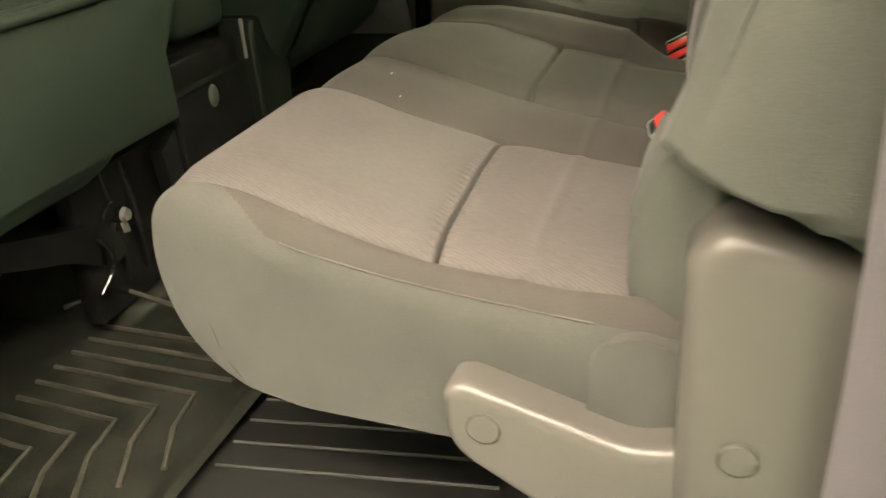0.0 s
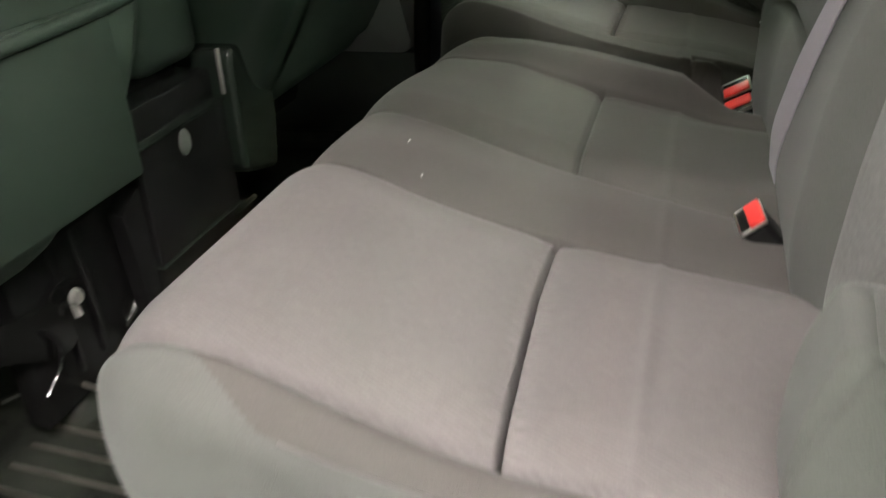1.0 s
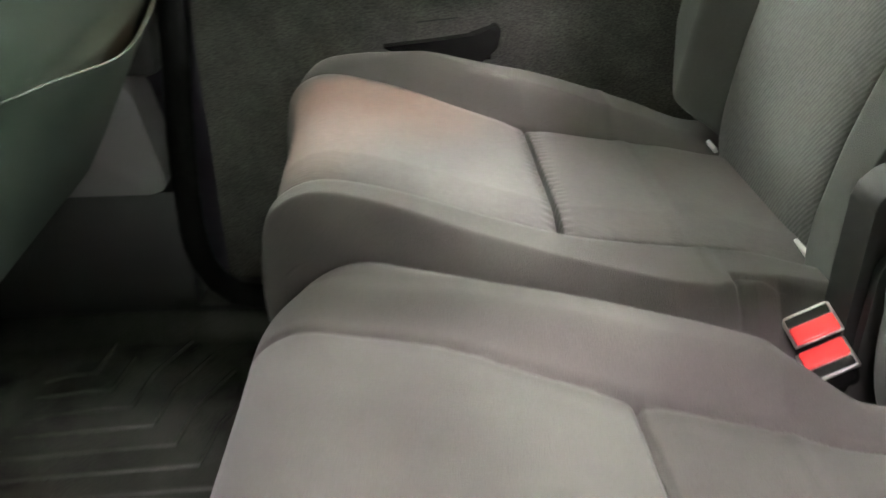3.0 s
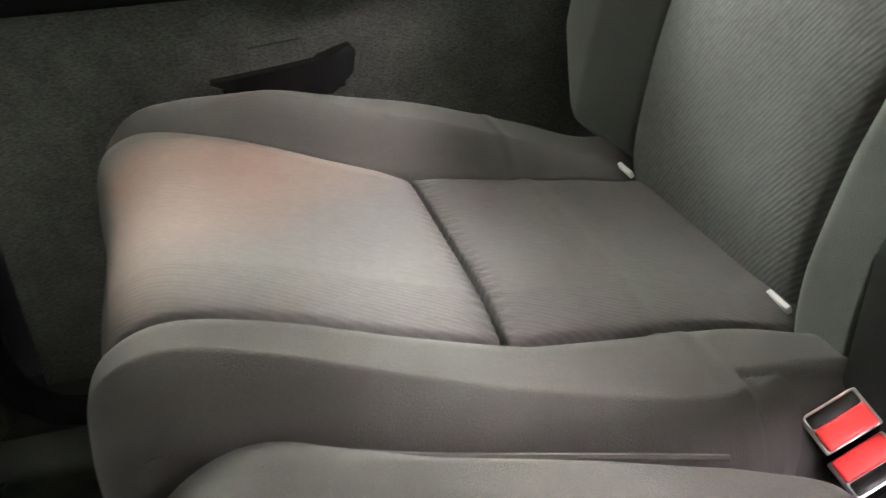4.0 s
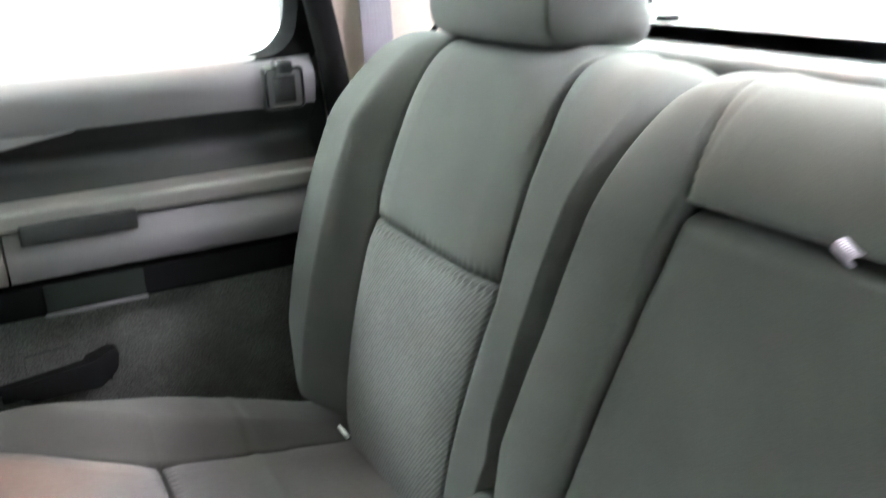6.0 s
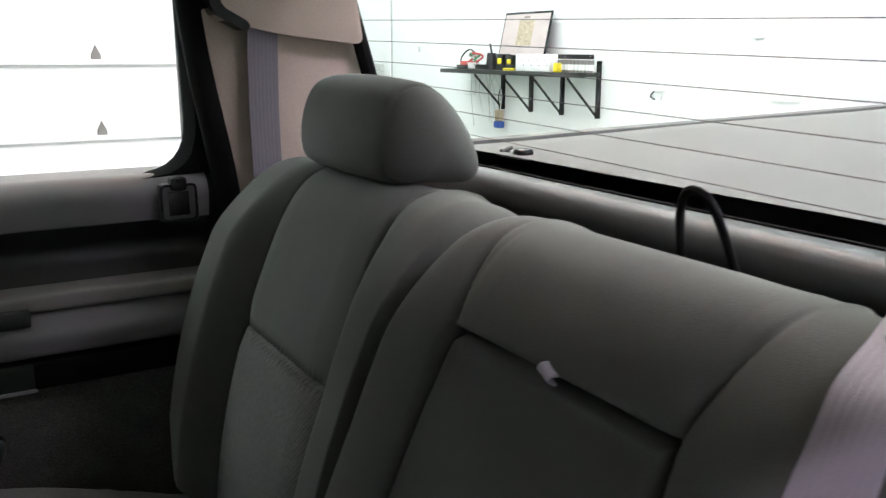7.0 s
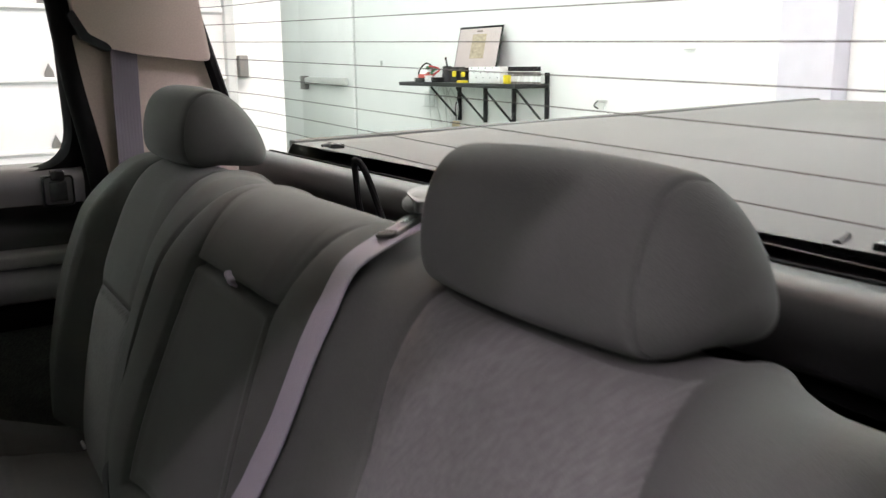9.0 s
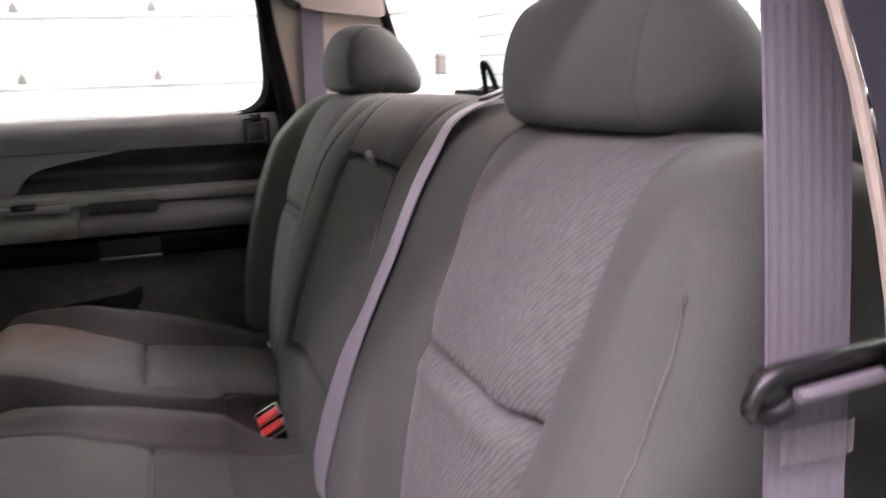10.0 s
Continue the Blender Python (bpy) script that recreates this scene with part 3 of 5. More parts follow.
seat_parts(
    pillow(CUSHION, SPLIT_F, lambda a: np.full_like(a, 0.778), table([-0.531, -0.513, -0.47, -0.38, -0.2, 0.0], [0.322, 0.276, 0.240, 0.226, 0.214, 0.205]), forty_place, forty_swell, forty_regions, n=(640, 210), edge=(0.03, 0.055), corner=0.035, corner_ends=(True, False)),
    cushion_far,
    {0: ("outer_bolster", CLOTH, ""), 1: ("front_insert", INSERT_FLAT, "patterned grey cloth insert"), 2: ("rear_insert", INSERT_FLAT, "patterned grey cloth insert"), 3: ("inner_bolster", CLOTH, "")},
)

part("piping", tube([(-0.505, 0.279, 0.40), (-0.49, 0.275, 0.413), (-0.42, 0.254, 0.416), (-0.34, 0.232, 0.407), (-0.224, 0.205, 0.396), (-0.16, 0.194, 0.386)], 0.0022, 6, 50), CLOTH, cushion_far, "thin sewn piping")

# backrests; a is the height, h the way forward
BACK_PROFILE = [(0.29, -0.05), (0.32, -0.015), (0.38, 0.0), (0.46, -0.004), (0.57, -0.020), (0.68, -0.046), (0.78, -0.083), (0.84, -0.113), (0.873, -0.143), (0.886, -0.178), (0.884, -0.215), (0.868, -0.252), (0.83, -0.285), (0.72, -0.30)]
B_OUT = table([0.3, 0.5, 0.68, 0.8, 0.9], [0.645, 0.626, 0.60, 0.595, 0.59])
B_INN = table([0.3, 0.42, 0.5, 0.68, 0.8, 0.9], [0.350, 0.348, 0.338, 0.302, 0.305, 0.32])
B_SPLIT = table([0.3, 0.46, 0.50, 0.54, 0.58, 0.69, 0.86, 0.9], [0.247, 0.245, 0.235, 0.223, 0.223, 0.207, 0.195, 0.195])


def back_padding(a, out_d, in_d, cross=0.675, cut=0.0018):
    inside = np.minimum(out_d, in_d)
    z = 0.008 * np.clip(inside / 0.05, 0, 1) ** 0.6 * (inside > 0)
    z = z + groove(out_d, 0.010, 0.0035, 0.005, 0.02) + groove(in_d, 0.010, 0.0035, 0.005, 0.02)
    z = z + (inside > -0.004) * (groove(a - cross, 0.024, cut, 0.007, 0.018) + gathers(a - cross, inside))
    return z


F_FLANK = table([0.29, 0.36, 0.42, 0.50, 0.60, 0.9], [0.625, 0.655, 0.735, 0.775, 0.768, 0.745])


def forty_back(a, y):
    z = back_padding(a, B_OUT(a) - y, y - B_INN(a))
    fade = 1 - 0.7 * ramp(a, 0.78, 0.89)
    z = z + 0.045 * ramp(y - B_OUT(a), 0.0, 0.05) * fade
    z = z + 0.026 * ramp(B_INN(a) - y, 0.0, 0.04) * fade
    return z


def forty_back_regions(a, y, s, t):
    which = np.zeros(a.shape, int)
    pad = (y < B_OUT(a)) & (y > B_INN(a)) & (s < 0.72)
    which[pad & (a < 0.675)] = 1
    which[pad & (a >= 0.675)] = 2
    which[y <= B_INN(a)] = 3
    return which


back_far = thing("rear_bench", 0.1, 0.45, 0.3, "single grey cloth rear seat back beside the far door", "bench seat", "rear bench")
seat_parts(
    pillow(BACK_PROFILE, B_SPLIT, F_FLANK, -0.31, upright, forty_back, forty_back_regions, n=(640, 210), edge=(0.014, 0.04), corner=0.05, corner_ends=(True, True)),
    back_far,
    {0: ("outer_bolster", BACK_CLOTH, ""), 1: ("lower_insert", INSERT_UP, "patterned grey cloth insert"), 2: ("upper_insert", BACK_CLOTH, ""), 3: ("inner_bolster", BACK_CLOTH, "")},
)

BN_OUT = table([0.3, 0.44, 0.55, 0.68, 0.76, 0.82, 0.9], [0.560, 0.565, 0.612, 0.640, 0.645, 0.640, 0.63])
BN_SEAM = table([0.3, 0.5, 0.6, 0.70, 0.77, 0.80, 0.83, 0.85, 0.87], [0.71, 0.745, 0.756, 0.762, 0.761, 0.758, 0.752, 0.742, 0.725])
BN_INN = table([0.3, 0.5, 0.68, 0.76, 0.82, 0.9], [0.405, 0.388, 0.387, 0.385, 0.37, 0.36])
N_FLANK = table([0.29, 0.40, 0.9], [-0.765, -0.775, -0.775])
ARM_LO, ARM_HI = table([0.45, 0.80], [-0.185, -0.160]), table([0.45, 0.80], [0.142, 0.100])


def sixty_back(a, y):
    cross = 0.669 - 0.03 * np.maximum(-y - 0.52, 0)
    z = back_padding(a, BN_OUT(a) + y, -y - BN_INN(a), cross, 0.0027)
    inside = np.minimum(BN_OUT(a) + y, -y - BN_INN(a))
    z = z + 0.005 * np.exp(-(((a - cross + 0.022) / 0.014) ** 2)) * ramp(inside, 0.0, 0.03)
    fade = 1 - 0.7 * ramp(a, 0.78, 0.89)
    z = z + 0.048 * ramp(-y - BN_OUT(a), 0.0, 0.045) * (1 - ramp(a, 0.44, 0.58)) + 0.024 * ramp(-y - BN_OUT(a), 0.0, 0.070) * ramp(a, 0.44, 0.58)
    z = z - 0.010 * np.exp(-(((-y - BN_OUT(a) + 0.005) / 0.03) ** 2))
    z = z + (0.012 + 0.012 * (1 - ramp(a, 0.5, 0.72))) * ramp(y + BN_INN(a), 0.0, 0.07) * fade + 0.020 * ramp(y, 0.06, 0.18) * fade
    d = np.minimum(np.minimum(y - ARM_LO(a), ARM_HI(a) - y), np.minimum(0.80 - a, a - 0.51))
    z = z + groove(d, 0.026, 0.004, 0.004, 0.015)
    z = z - 0.006 * ramp(d, 0.0, 0.02)
    z = z + groove(-y - BN_SEAM(a), 0.0055, 0.0028) * (1 - ramp(a, 0.82, 0.85))
    # pucker where the bulge meets the tucked part
    z = z - 0.012 * np.exp(-(((a - 0.508 + 0.10 * (-y - 0.70)) / 0.006) ** 2)) * ramp(-y, 0.63, 0.68)
    # seams of the padded roll over the armrest, and along the front of the crown
    roll = ramp(a, 0.80, 0.815)
    z = z + (groove(y - 0.100 - 0.25 * (a - 0.80), 0.005, 0.003, 0.004, 0.014) + groove(y + 0.160 + 0.30 * (a - 0.80), 0.005, 0.003, 0.004, 0.014)) * roll
    z = z + 0.007 * np.clip(np.minimum(y + 0.16, 0.10 - y) / 0.03, 0, 1) ** 0.6 * ((y > -0.16) & (y < 0.10)) * roll
    return z


def sixty_back_regions(a, y, s, t):
    which = np.zeros(a.shape, int)
    pad = (y > -BN_OUT(a)) & (y < -BN_INN(a)) & (s < 0.72)
    which[pad & (a < 0.669)] = 1
    which[pad & (a >= 0.669)] = 2
    which[y >= -BN_INN(a)] = 3
    which[(y > ARM_LO(a)) & (y < ARM_HI(a)) & (a < 0.80) & (a > 0.51) & (s < 0.7)] = 4
    return which


def sixty_place(a, y, h):
    drop = 0.028 * ramp(-y, 0.10, 0.42) * ramp(a, 0.55, 0.85) + 0.001 * ramp(-y, 0.30, 0.37) * ramp(a, 0.80, 0.875)
    # the upper bolster bulges out over the tucked lower part, along a line that falls towards the rear
    line = a - 0.45 * h
    tuck = (1 - ramp(line, 0.485, 0.528)) * ramp(-y, 0.56, 0.70)
    return -h, y + (0.080 + 0.06 * ramp(-h, 0.02, 0.06)) * tuck, a - drop


back_near = thing("rear_bench", 0.1, -0.2, 0.3, "wide grey cloth rear seat back with fold-down armrest panel", "bench seat", "rear bench")
seat_parts(
    pillow(BACK_PROFILE, N_FLANK, table([0.3, 0.42, 0.48, 0.53, 0.58, 0.69, 0.86, 0.9], [0.165, 0.175, 0.195, 0.215, 0.220, 0.204, 0.192, 0.192]), -0.31, sixty_place, sixty_back, sixty_back_regions, n=(640, 330), edge=(0.045, 0.022), corner=0.05, corner_ends=(True, True)),
    back_near,
    {0: ("outer_bolster", BACK_CLOTH, ""), 1: ("lower_insert", INSERT_UP, "patterned grey cloth insert"), 2: ("upper_insert", INSERT_UP, "patterned grey cloth insert"), 3: ("middle_frame", BACK_CLOTH, ""), 4: ("armrest", BACK_CLOTH, "fold-down armrest panel")},
)

BACK_LINE = smooth_path(BACK_PROFILE, 400)
seam_line = []
for a in np.linspace(0.60, 0.806, 40):
    top = int(np.argmax(BACK_LINE[:, 0]))
    y = -float(BN_SEAM(a))
    g = math.acos(1 - (0.775 + y) / 0.045)
    h = float(np.interp(a, BACK_LINE[:top, 0], BACK_LINE[:top, 1])) - 0.045 * (1 - math.sin(g)) + 2 * g / math.pi * float(sixty_back(np.array(a), np.array(y)))
    x, y, z = sixty_place(np.array(a), np.array(y), np.array(h))
    seam_line.append((float(x) - 0.001, float(y) - 0.001, float(z)))
part("seam_piping", tube(seam_line, 0.0013, 6), THREAD, back_near, "thin sewn seam")


def headrest(yc, dz, label, lift=0.0):
    ob = thing("headrest", 0.2, yc, 0.9, label, "headrest", "rear headrests")
    prof = [(0.200, 0.884), (0.165, 0.884), (0.142, 0.897), (0.136, 0.925), (0.142, 0.965), (0.157, 0.995), (0.180, 1.009), (0.205, 1.006), (0.235, 0.985), (0.262, 0.950), (0.279, 0.910), (0.278, 0.890), (0.262, 0.880), (0.200, 0.884)]
    prof = [(px, pz + lift * max(0.0, 0.93 - pz) / 0.046) for px, pz in prof]
    line = smooth_path(prof, 73)[:-1]
    mid = np.array((0.205, 0.935))
    half, n, m = 0.155, 260, 72
    angle = np.linspace(-0.5 * math.pi, 0.5 * math.pi, n)
    verts, spread = [], []
    for g in angle:
        u = math.copysign(abs(math.sin(g)) ** 0.8, g)
        over = min(max(abs(u) - 0.70, 0.0) / 0.30, 1.0)
        k = (1 - 0.09 * abs(u) ** 2.2) * max(1 - over**2.3, 0.0) ** 0.5
        seam = 1 - 0.055 * math.exp(-(((abs(u) - 0.80) / 0.010) ** 2))
        spread.append(u)
        for px, pz in line:
            w = (np.array((px, pz)) - mid) * k * seam + mid
            bow = -0.012 * (1 - u * u) * (1 if px < 0.2 else 0.3)
            verts.append((w[0] + bow * k + 0.008, yc + half * u, w[1] + dz + 0.004 * (1 - u * u) * k))
    groups = {0: [], 1: [], 2: []}
    for r in range(n - 1):
        u = (spread[r] + spread[r + 1]) / 2
        key = 0 if abs(u) < 0.80 else 1 if u < 0 else 2
        for c in range(m):
            groups[key].append((r * m + c, r * m + (c + 1) % m, (r + 1) * m + (c + 1) % m, (r + 1) * m + c))
    for key, nm in ((0, "front_cover"), (1, "side_cover"), (2, "side_cover")):
        used = sorted({v for f in groups[key] for v in f})
        at = {v: k for k, v in enumerate(used)}
        raw(nm, [verts[v] for v in used], [tuple(at[v] for v in f) for f in groups[key]], BACK_CLOTH, ob)
    for dy in (-0.07, 0.07):
        part("post", tube([(0.215, yc + dy, 0.82 + dz), (0.215, yc + dy, 0.92 + dz)], 0.006), CHROME, ob, "steel headrest post")


headrest(0.492, 0.0, "rounded grey cloth headrest on the far seat")
headrest(-0.480, -0.030, "rounded grey cloth headrest on the driver's side seat", 0.001)


PROFILE_LINE = smooth_path(BACK_PROFILE, 200)


BACK_DEPTH = np.minimum(1.0, np.maximum(PROFILE_LINE[:, 1] + 0.31, 0.004) / 0.08)
CROWN = int(np.argmax(PROFILE_LINE[:, 0]))


def back_curve(y):
    """The outline of the wide backrest cut through at y: x and z from its foot over its crown."""
    a, h = PROFILE_LINE[:, 0], PROFILE_LINE[:, 1]
    px, py, pz = sixty_place(a, np.full_like(a, y), h + sixty_back(a, np.full_like(a, y)) * BACK_DEPTH)
    return px, pz


def on_back(y, z, lift=0.005):
    """A point just off the front of the wide backrest, at that place and height."""
    front = []
    for dy in (-0.026, 0.0, 0.026):
        px, pz = back_curve(y + dy)
        front.append(float(px[int(np.argmin(np.abs(pz[:CROWN] - z)))]))
    return (min(front) - lift, y, z + 0.3 * lift)


# ---- far door and far side ----
def door_sweep(name, section, x0, x1, mat, parent, label="", n=24, bend=None):
    """A moulding along the door: a (y, z) outline pulled along x; bend(x) moves it in y and z."""
    verts, faces = [], []
    m = len(section)
    for k, x in enumerate(np.linspace(x0, x1, n)):
        dy, dz = bend(x) if bend else (0, 0)
        verts += [(x, y + dy, z + dz) for y, z in section]
    for k in range(n - 1):
        for s in range(m):
            faces.append((k * m + s, k * m + (s + 1) % m, (k + 1) * m + (s + 1) % m, (k + 1) * m + s))
    faces.append(tuple(range(m))[::-1])
    faces.append(tuple(range((n - 1) * m, n * m)))
    return raw(name, verts, faces, mat, parent, label)


door = thing("rear_door", -0.3, 0.9, 0.0, "closed grey truck rear door with armrest, pocket and carpeted lower panel", "car door")
door_sweep("lower_panel", [(0.86, 0.06), (0.86, 0.60), (0.92, 0.60), (0.92, 0.06)], -0.70, 0.10, CARPET, door, "dark carpeted lower door panel")
door_sweep("upper_panel", rounded([(0.835, 0.79), (0.825, 0.835), (0.85, 0.862), (0.92, 0.866), (0.92, 0.79)], [0.004, 0.02, 0.01, 0.004, 0], 4), -0.95, 0.075, GREY_PLASTIC, door)
door_sweep("recess", rounded([(0.84, 0.70), (0.885, 0.745), (0.835, 0.792), (0.92, 0.795), (0.92, 0.70)], [0, 0.03, 0, 0, 0], 6), -0.95, 0.075, DARK_PLASTIC, door, "dark concave recess above the armrest")
door_sweep("ledge", rounded([(0.80, 0.675), (0.80, 0.702), (0.92, 0.712), (0.92, 0.675)], [0.008, 0.008, 0, 0], 4), -0.95, 0.075, LIGHT_PLASTIC, door)
door_sweep("armrest", rounded([(0.86, 0.60), (0.795, 0.608), (0.785, 0.640), (0.815, 0.676), (0.92, 0.676), (0.92, 0.60)], [0, 0.008, 0.02, 0.004, 0, 0], 4), -0.37, 0.075, GREY_PLASTIC, door, "moulded grey armrest")
door_sweep("armrest_front", rounded([(0.86, 0.60), (0.793, 0.608), (0.783, 0.640), (0.813, 0.676), (0.92, 0.676), (0.92, 0.60)], [0, 0.008, 0.02, 0.004, 0, 0], 4), -0.95, -0.373, LIGHT_PLASTIC, door, "light grey forward armrest section")
# shade below the armrest is put in as near-black colour
door_sweep("armrest_underside", rounded([(0.86, 0.545), (0.81, 0.552), (0.80, 0.600), (0.92, 0.600), (0.92, 0.545)], [0, 0.01, 0.006, 0, 0], 4), -0.95, 0.06, SEAL, door, "armrest underside, its shade coloured black")
END = [tuple(p) for p in smooth_path([(-0.50, 0.704), (-0.487, 0.716), (-0.474, 0.738), (-0.445, 0.755), (-0.40, 0.767), (-0.34, 0.777), (-0.26, 0.790)], 24)]
part("recess_end", prism([(-0.95, 0.704)] + END + [(-0.95, 0.790)], "y", 0.833, 0.90), GREY_PLASTIC, door, "flush grey panel closing the recess")
part("pull_cup", box(-0.350, -0.205, 0.7885, 0.84, 0.658, 0.684, 0.003), DARK_PLASTIC, door, "dark pull cup in the armrest")
part("pocket", box(-0.336, -0.208, 0.7975, 0.83, 0.560, 0.599, 0.003), POCKET, door, "grey recessed pocket under the armrest")
part("pocket_lip", box(-0.338, -0.206, 0.793, 0.800, 0.555, 0.5605, 0.002), GREY_PLASTIC, door)
part("switch_bezel", box(-0.53, -0.385, 0.786, 0.83, 0.668, 0.684, 0.004), LIGHT_PLASTIC, door, "silver switch bezel")
part("switch", box(-0.50, -0.45, 0.784, 0.83, 0.676, 0.690, 0.004), BLACK_PLASTIC, door, "black window switch")
grab = part("grab_handle", prism(rounded([(-0.427, 0.456), (-0.35, 0.463), (-0.29, 0.470), (-0.262, 0.484), (-0.255, 0.477), (-0.260, 0.450), (-0.285, 0.428), (-0.372, 0.430)], 0.005), "y", 0.816, 0.834, 0.007, 3), BLACK_PLASTIC, door, "black plastic pull handle")
part("grab_floor", box(-0.412, -0.268, 0.828, 0.862, 0.430, 0.442, 0.002), BLACK_PLASTIC, grab)
part("grab_end", prism(rounded([(-0.304, 0.450), (-0.298, 0.463), (-0.264, 0.474), (-0.258, 0.466), (-0.266, 0.445)], 0.004), "y", 0.830, 0.864, 0.004), BLACK_PLASTIC, grab)
mark = [(-0.376, 0.8595, 0.452), (-0.376, 0.8595, 0.480), (-0.314, 0.8595, 0.485), (-0.309, 0.8595, 0.466)]
part("moulded_outline", tube(mark, 0.0012, 6), DARK_PLASTIC, grab)
lock = part("lock_bezel", box(-0.004, 0.054, 0.819, 0.85, 0.787, 0.848, 0.004), COVER_GREY, door, "dark lock bezel")
corners = [(-0.002, 0.790), (0.052, 0.790), (0.052, 0.846), (-0.002, 0.846)]
ring = rounded(corners, 0.008, 4)
part("lock_rim", tube([(a, 0.8185, b) for a, b in ring + ring[:1]], 0.0022, 6), BLACK_PLASTIC, lock)
part("lock_recess", box(0.009, 0.041, 0.8175, 0.84, 0.798, 0.836, 0.001), BLACK_PLASTIC, lock)
part("lock_knob", box(0.012, 0.038, 0.812, 0.835, 0.838, 0.858, 0.004), BLACK_PLASTIC, door, "black lock knob")


def window_ring():
    """Black frame of the far window: rounded rear lower corner."""
    inner = rounded([(-0.95, 0.862), (0.055, 0.862), (0.045, 1.30), (-0.95, 1.30)], [0, 0.085, 0.05, 0], 8)
    bm = bmesh.new()
    n = len(inner)
    ring_in = [bm.verts.new((p[0], 0.862, p[1])) for p in inner]
    ring_mid = [bm.verts.new((p[0] + 0.012 * (1 if p[0] > 0 else 0), 0.845, p[1] - (0.006 if p[1] < 0.9 else 0))) for p in inner]
    ring_back = [bm.verts.new((p[0], 0.876, p[1])) for p in inner]
    outer_pts = []
    for p in inner:
        outer_pts.append((max(min(p[0], 0.5), -0.95) + (0.075 if p[0] > -0.1 else 0), p[1] - (0.012 if p[1] < 0.87 else 0)))
    ring_out = [bm.verts.new((p[0], 0.850, p[1])) for p in outer_pts]
    for k in range(n - 1):
        bm.faces.new((ring_back[k], ring_back[k + 1], ring_in[k + 1], ring_in[k]))
        bm.faces.new((ring_in[k], ring_in[k + 1], ring_mid[k + 1], ring_mid[k]))
        bm.faces.new((ring_mid[k], ring_mid[k + 1], ring_out[k + 1], ring_out[k]))
    return bm


part("window_frame", window_ring(), SEAL, door, "black rubber window surround")
pane = part("window_glass", box(-0.95, 0.09, 0.872, 0.876, 0.83, 1.36), GLASS, door, "clear side window glass", smooth=False)
pane.visible_shadow = False

door.location = (0, 0.022, -0.010)

# door seal and lower pillar at the front edge of the far door
pillar = thing("door_pillar", -0.8, 0.8, 0.0, "grey lower door pillar trim with black rubber seal", "pillar trim", kind="structure")
part("seal", tube([(-0.715, 0.815, 1.3), (-0.705, 0.80, 0.52), (-0.72, 0.79, 0.30), (-0.715, 0.785, 0.14), (-0.66, 0.785, 0.075), (-0.3, 0.785, 0.06), (0.06, 0.785, 0.06)], 0.019, 10, 60), SEAL, pillar, "thick black rubber door seal")
part("upper_trim", prism(rounded([(-1.02, 0.42), (-0.78, 0.42), (-0.745, 0.25), (-1.02, 0.25)], 0.03), "y", 0.79, 0.88, 0.012), GREY_PLASTIC, pillar)
part("post", box(-1.0, -0.745, 0.83, 0.90, 0.41, 1.42, 0.02), DARK_PLASTIC, pillar)
part("kick_panel", box(-1.3, -0.735, 0.80, 0.88, 0.03, 0.25, 0.012), DARK_PLASTIC, pillar)

# rear pillar trim with its belt
cp = thing("rear_pillar_trim", 0.2, 0.85, 0.85, "beige moulded rear pillar trim", "pillar trim", kind="structure")
part("panel", prism(rounded([(0.122, 0.60), (0.45, 0.60), (0.335, 1.13), (0.075, 1.13)], 0.01), "y", 0.835, 0.90, 0.006), BEIGE, cp)
part("shoulder", prism(rounded([(0.085, 1.115), (0.19, 1.092), (0.332, 1.077), (0.28, 1.42), (0.05, 1.42)], 0.015), "y", 0.80, 0.90, 0.016), BEIGE, cp)
part("belt_slot", prism(rounded([(0.075, 1.175), (0.10, 1.13), (0.132, 1.113), (0.140, 1.104), (0.132, 1.096), (0.085, 1.12), (0.065, 1.165)], 0.006), "y", 0.792, 0.84, 0.003), BLACK_PLASTIC, cp, "black belt slot")
part("seal", tube([(0.035, 0.860, 1.42), (0.068, 0.850, 1.08), (0.108, 0.843, 0.80), (0.115, 0.838, 0.40)], 0.021, 10, 30), SEAL, cp, "black rubber door seal")
cp.location = (0, 0.0, -0.025)
belt_far = thing("seat_belt", 0.16, 0.82, 0.8, "dark lilac-grey seat belt webbing hanging on the far pillar", "seat belt", "seat belts")
part("webbing", ribbon([(0.165, 0.812, 1.12), (0.162, 0.815, 0.95), (0.16, 0.80, 0.80), (0.16, 0.78, 0.60)], (1, 0.1, 0), 0.052, 0.002), WEBBING, belt_far)

# rear window, its sill and the wires in the glass
def glass_x(y, z):
    return 0.400 - 0.29 * (z - 0.9) - 0.4 * np.maximum(np.abs(y) - 0.6, 0) ** 2


rear_window = thing("rear_window", 0.45, 0, 0.9, "rear window glass with thin dark defroster lines", "window")
ys, zs = np.linspace(-0.83, 0.83, 40), np.linspace(0.862, 1.40, 12)
verts = [(glass_x(y, z) + d, y, z) for d in (0, 0.004) for z in zs for y in ys]
faces = []
for d in (0, 1):
    o = d * 480
    for r in range(11):
        for c in range(39):
            f = (o + r * 40 + c, o + r * 40 + c + 1, o + (r + 1) * 40 + c + 1, o + (r + 1) * 40 + c)
            faces.append(f if d else f[::-1])
pane = raw("glass", verts, faces, GLASS, rear_window, "clear rear glass")
pane.visible_shadow = False
for k in range(14):
    z = 0.9053 + 0.0331 * k
    pts = [(glass_x(y, z) - 0.002, y, z + 0.0258 * y) for y in np.linspace(-0.81, 0.81, 40)]
    part("defroster_line", tube(pts, 0.0006, 4), WIRE, rear_window)
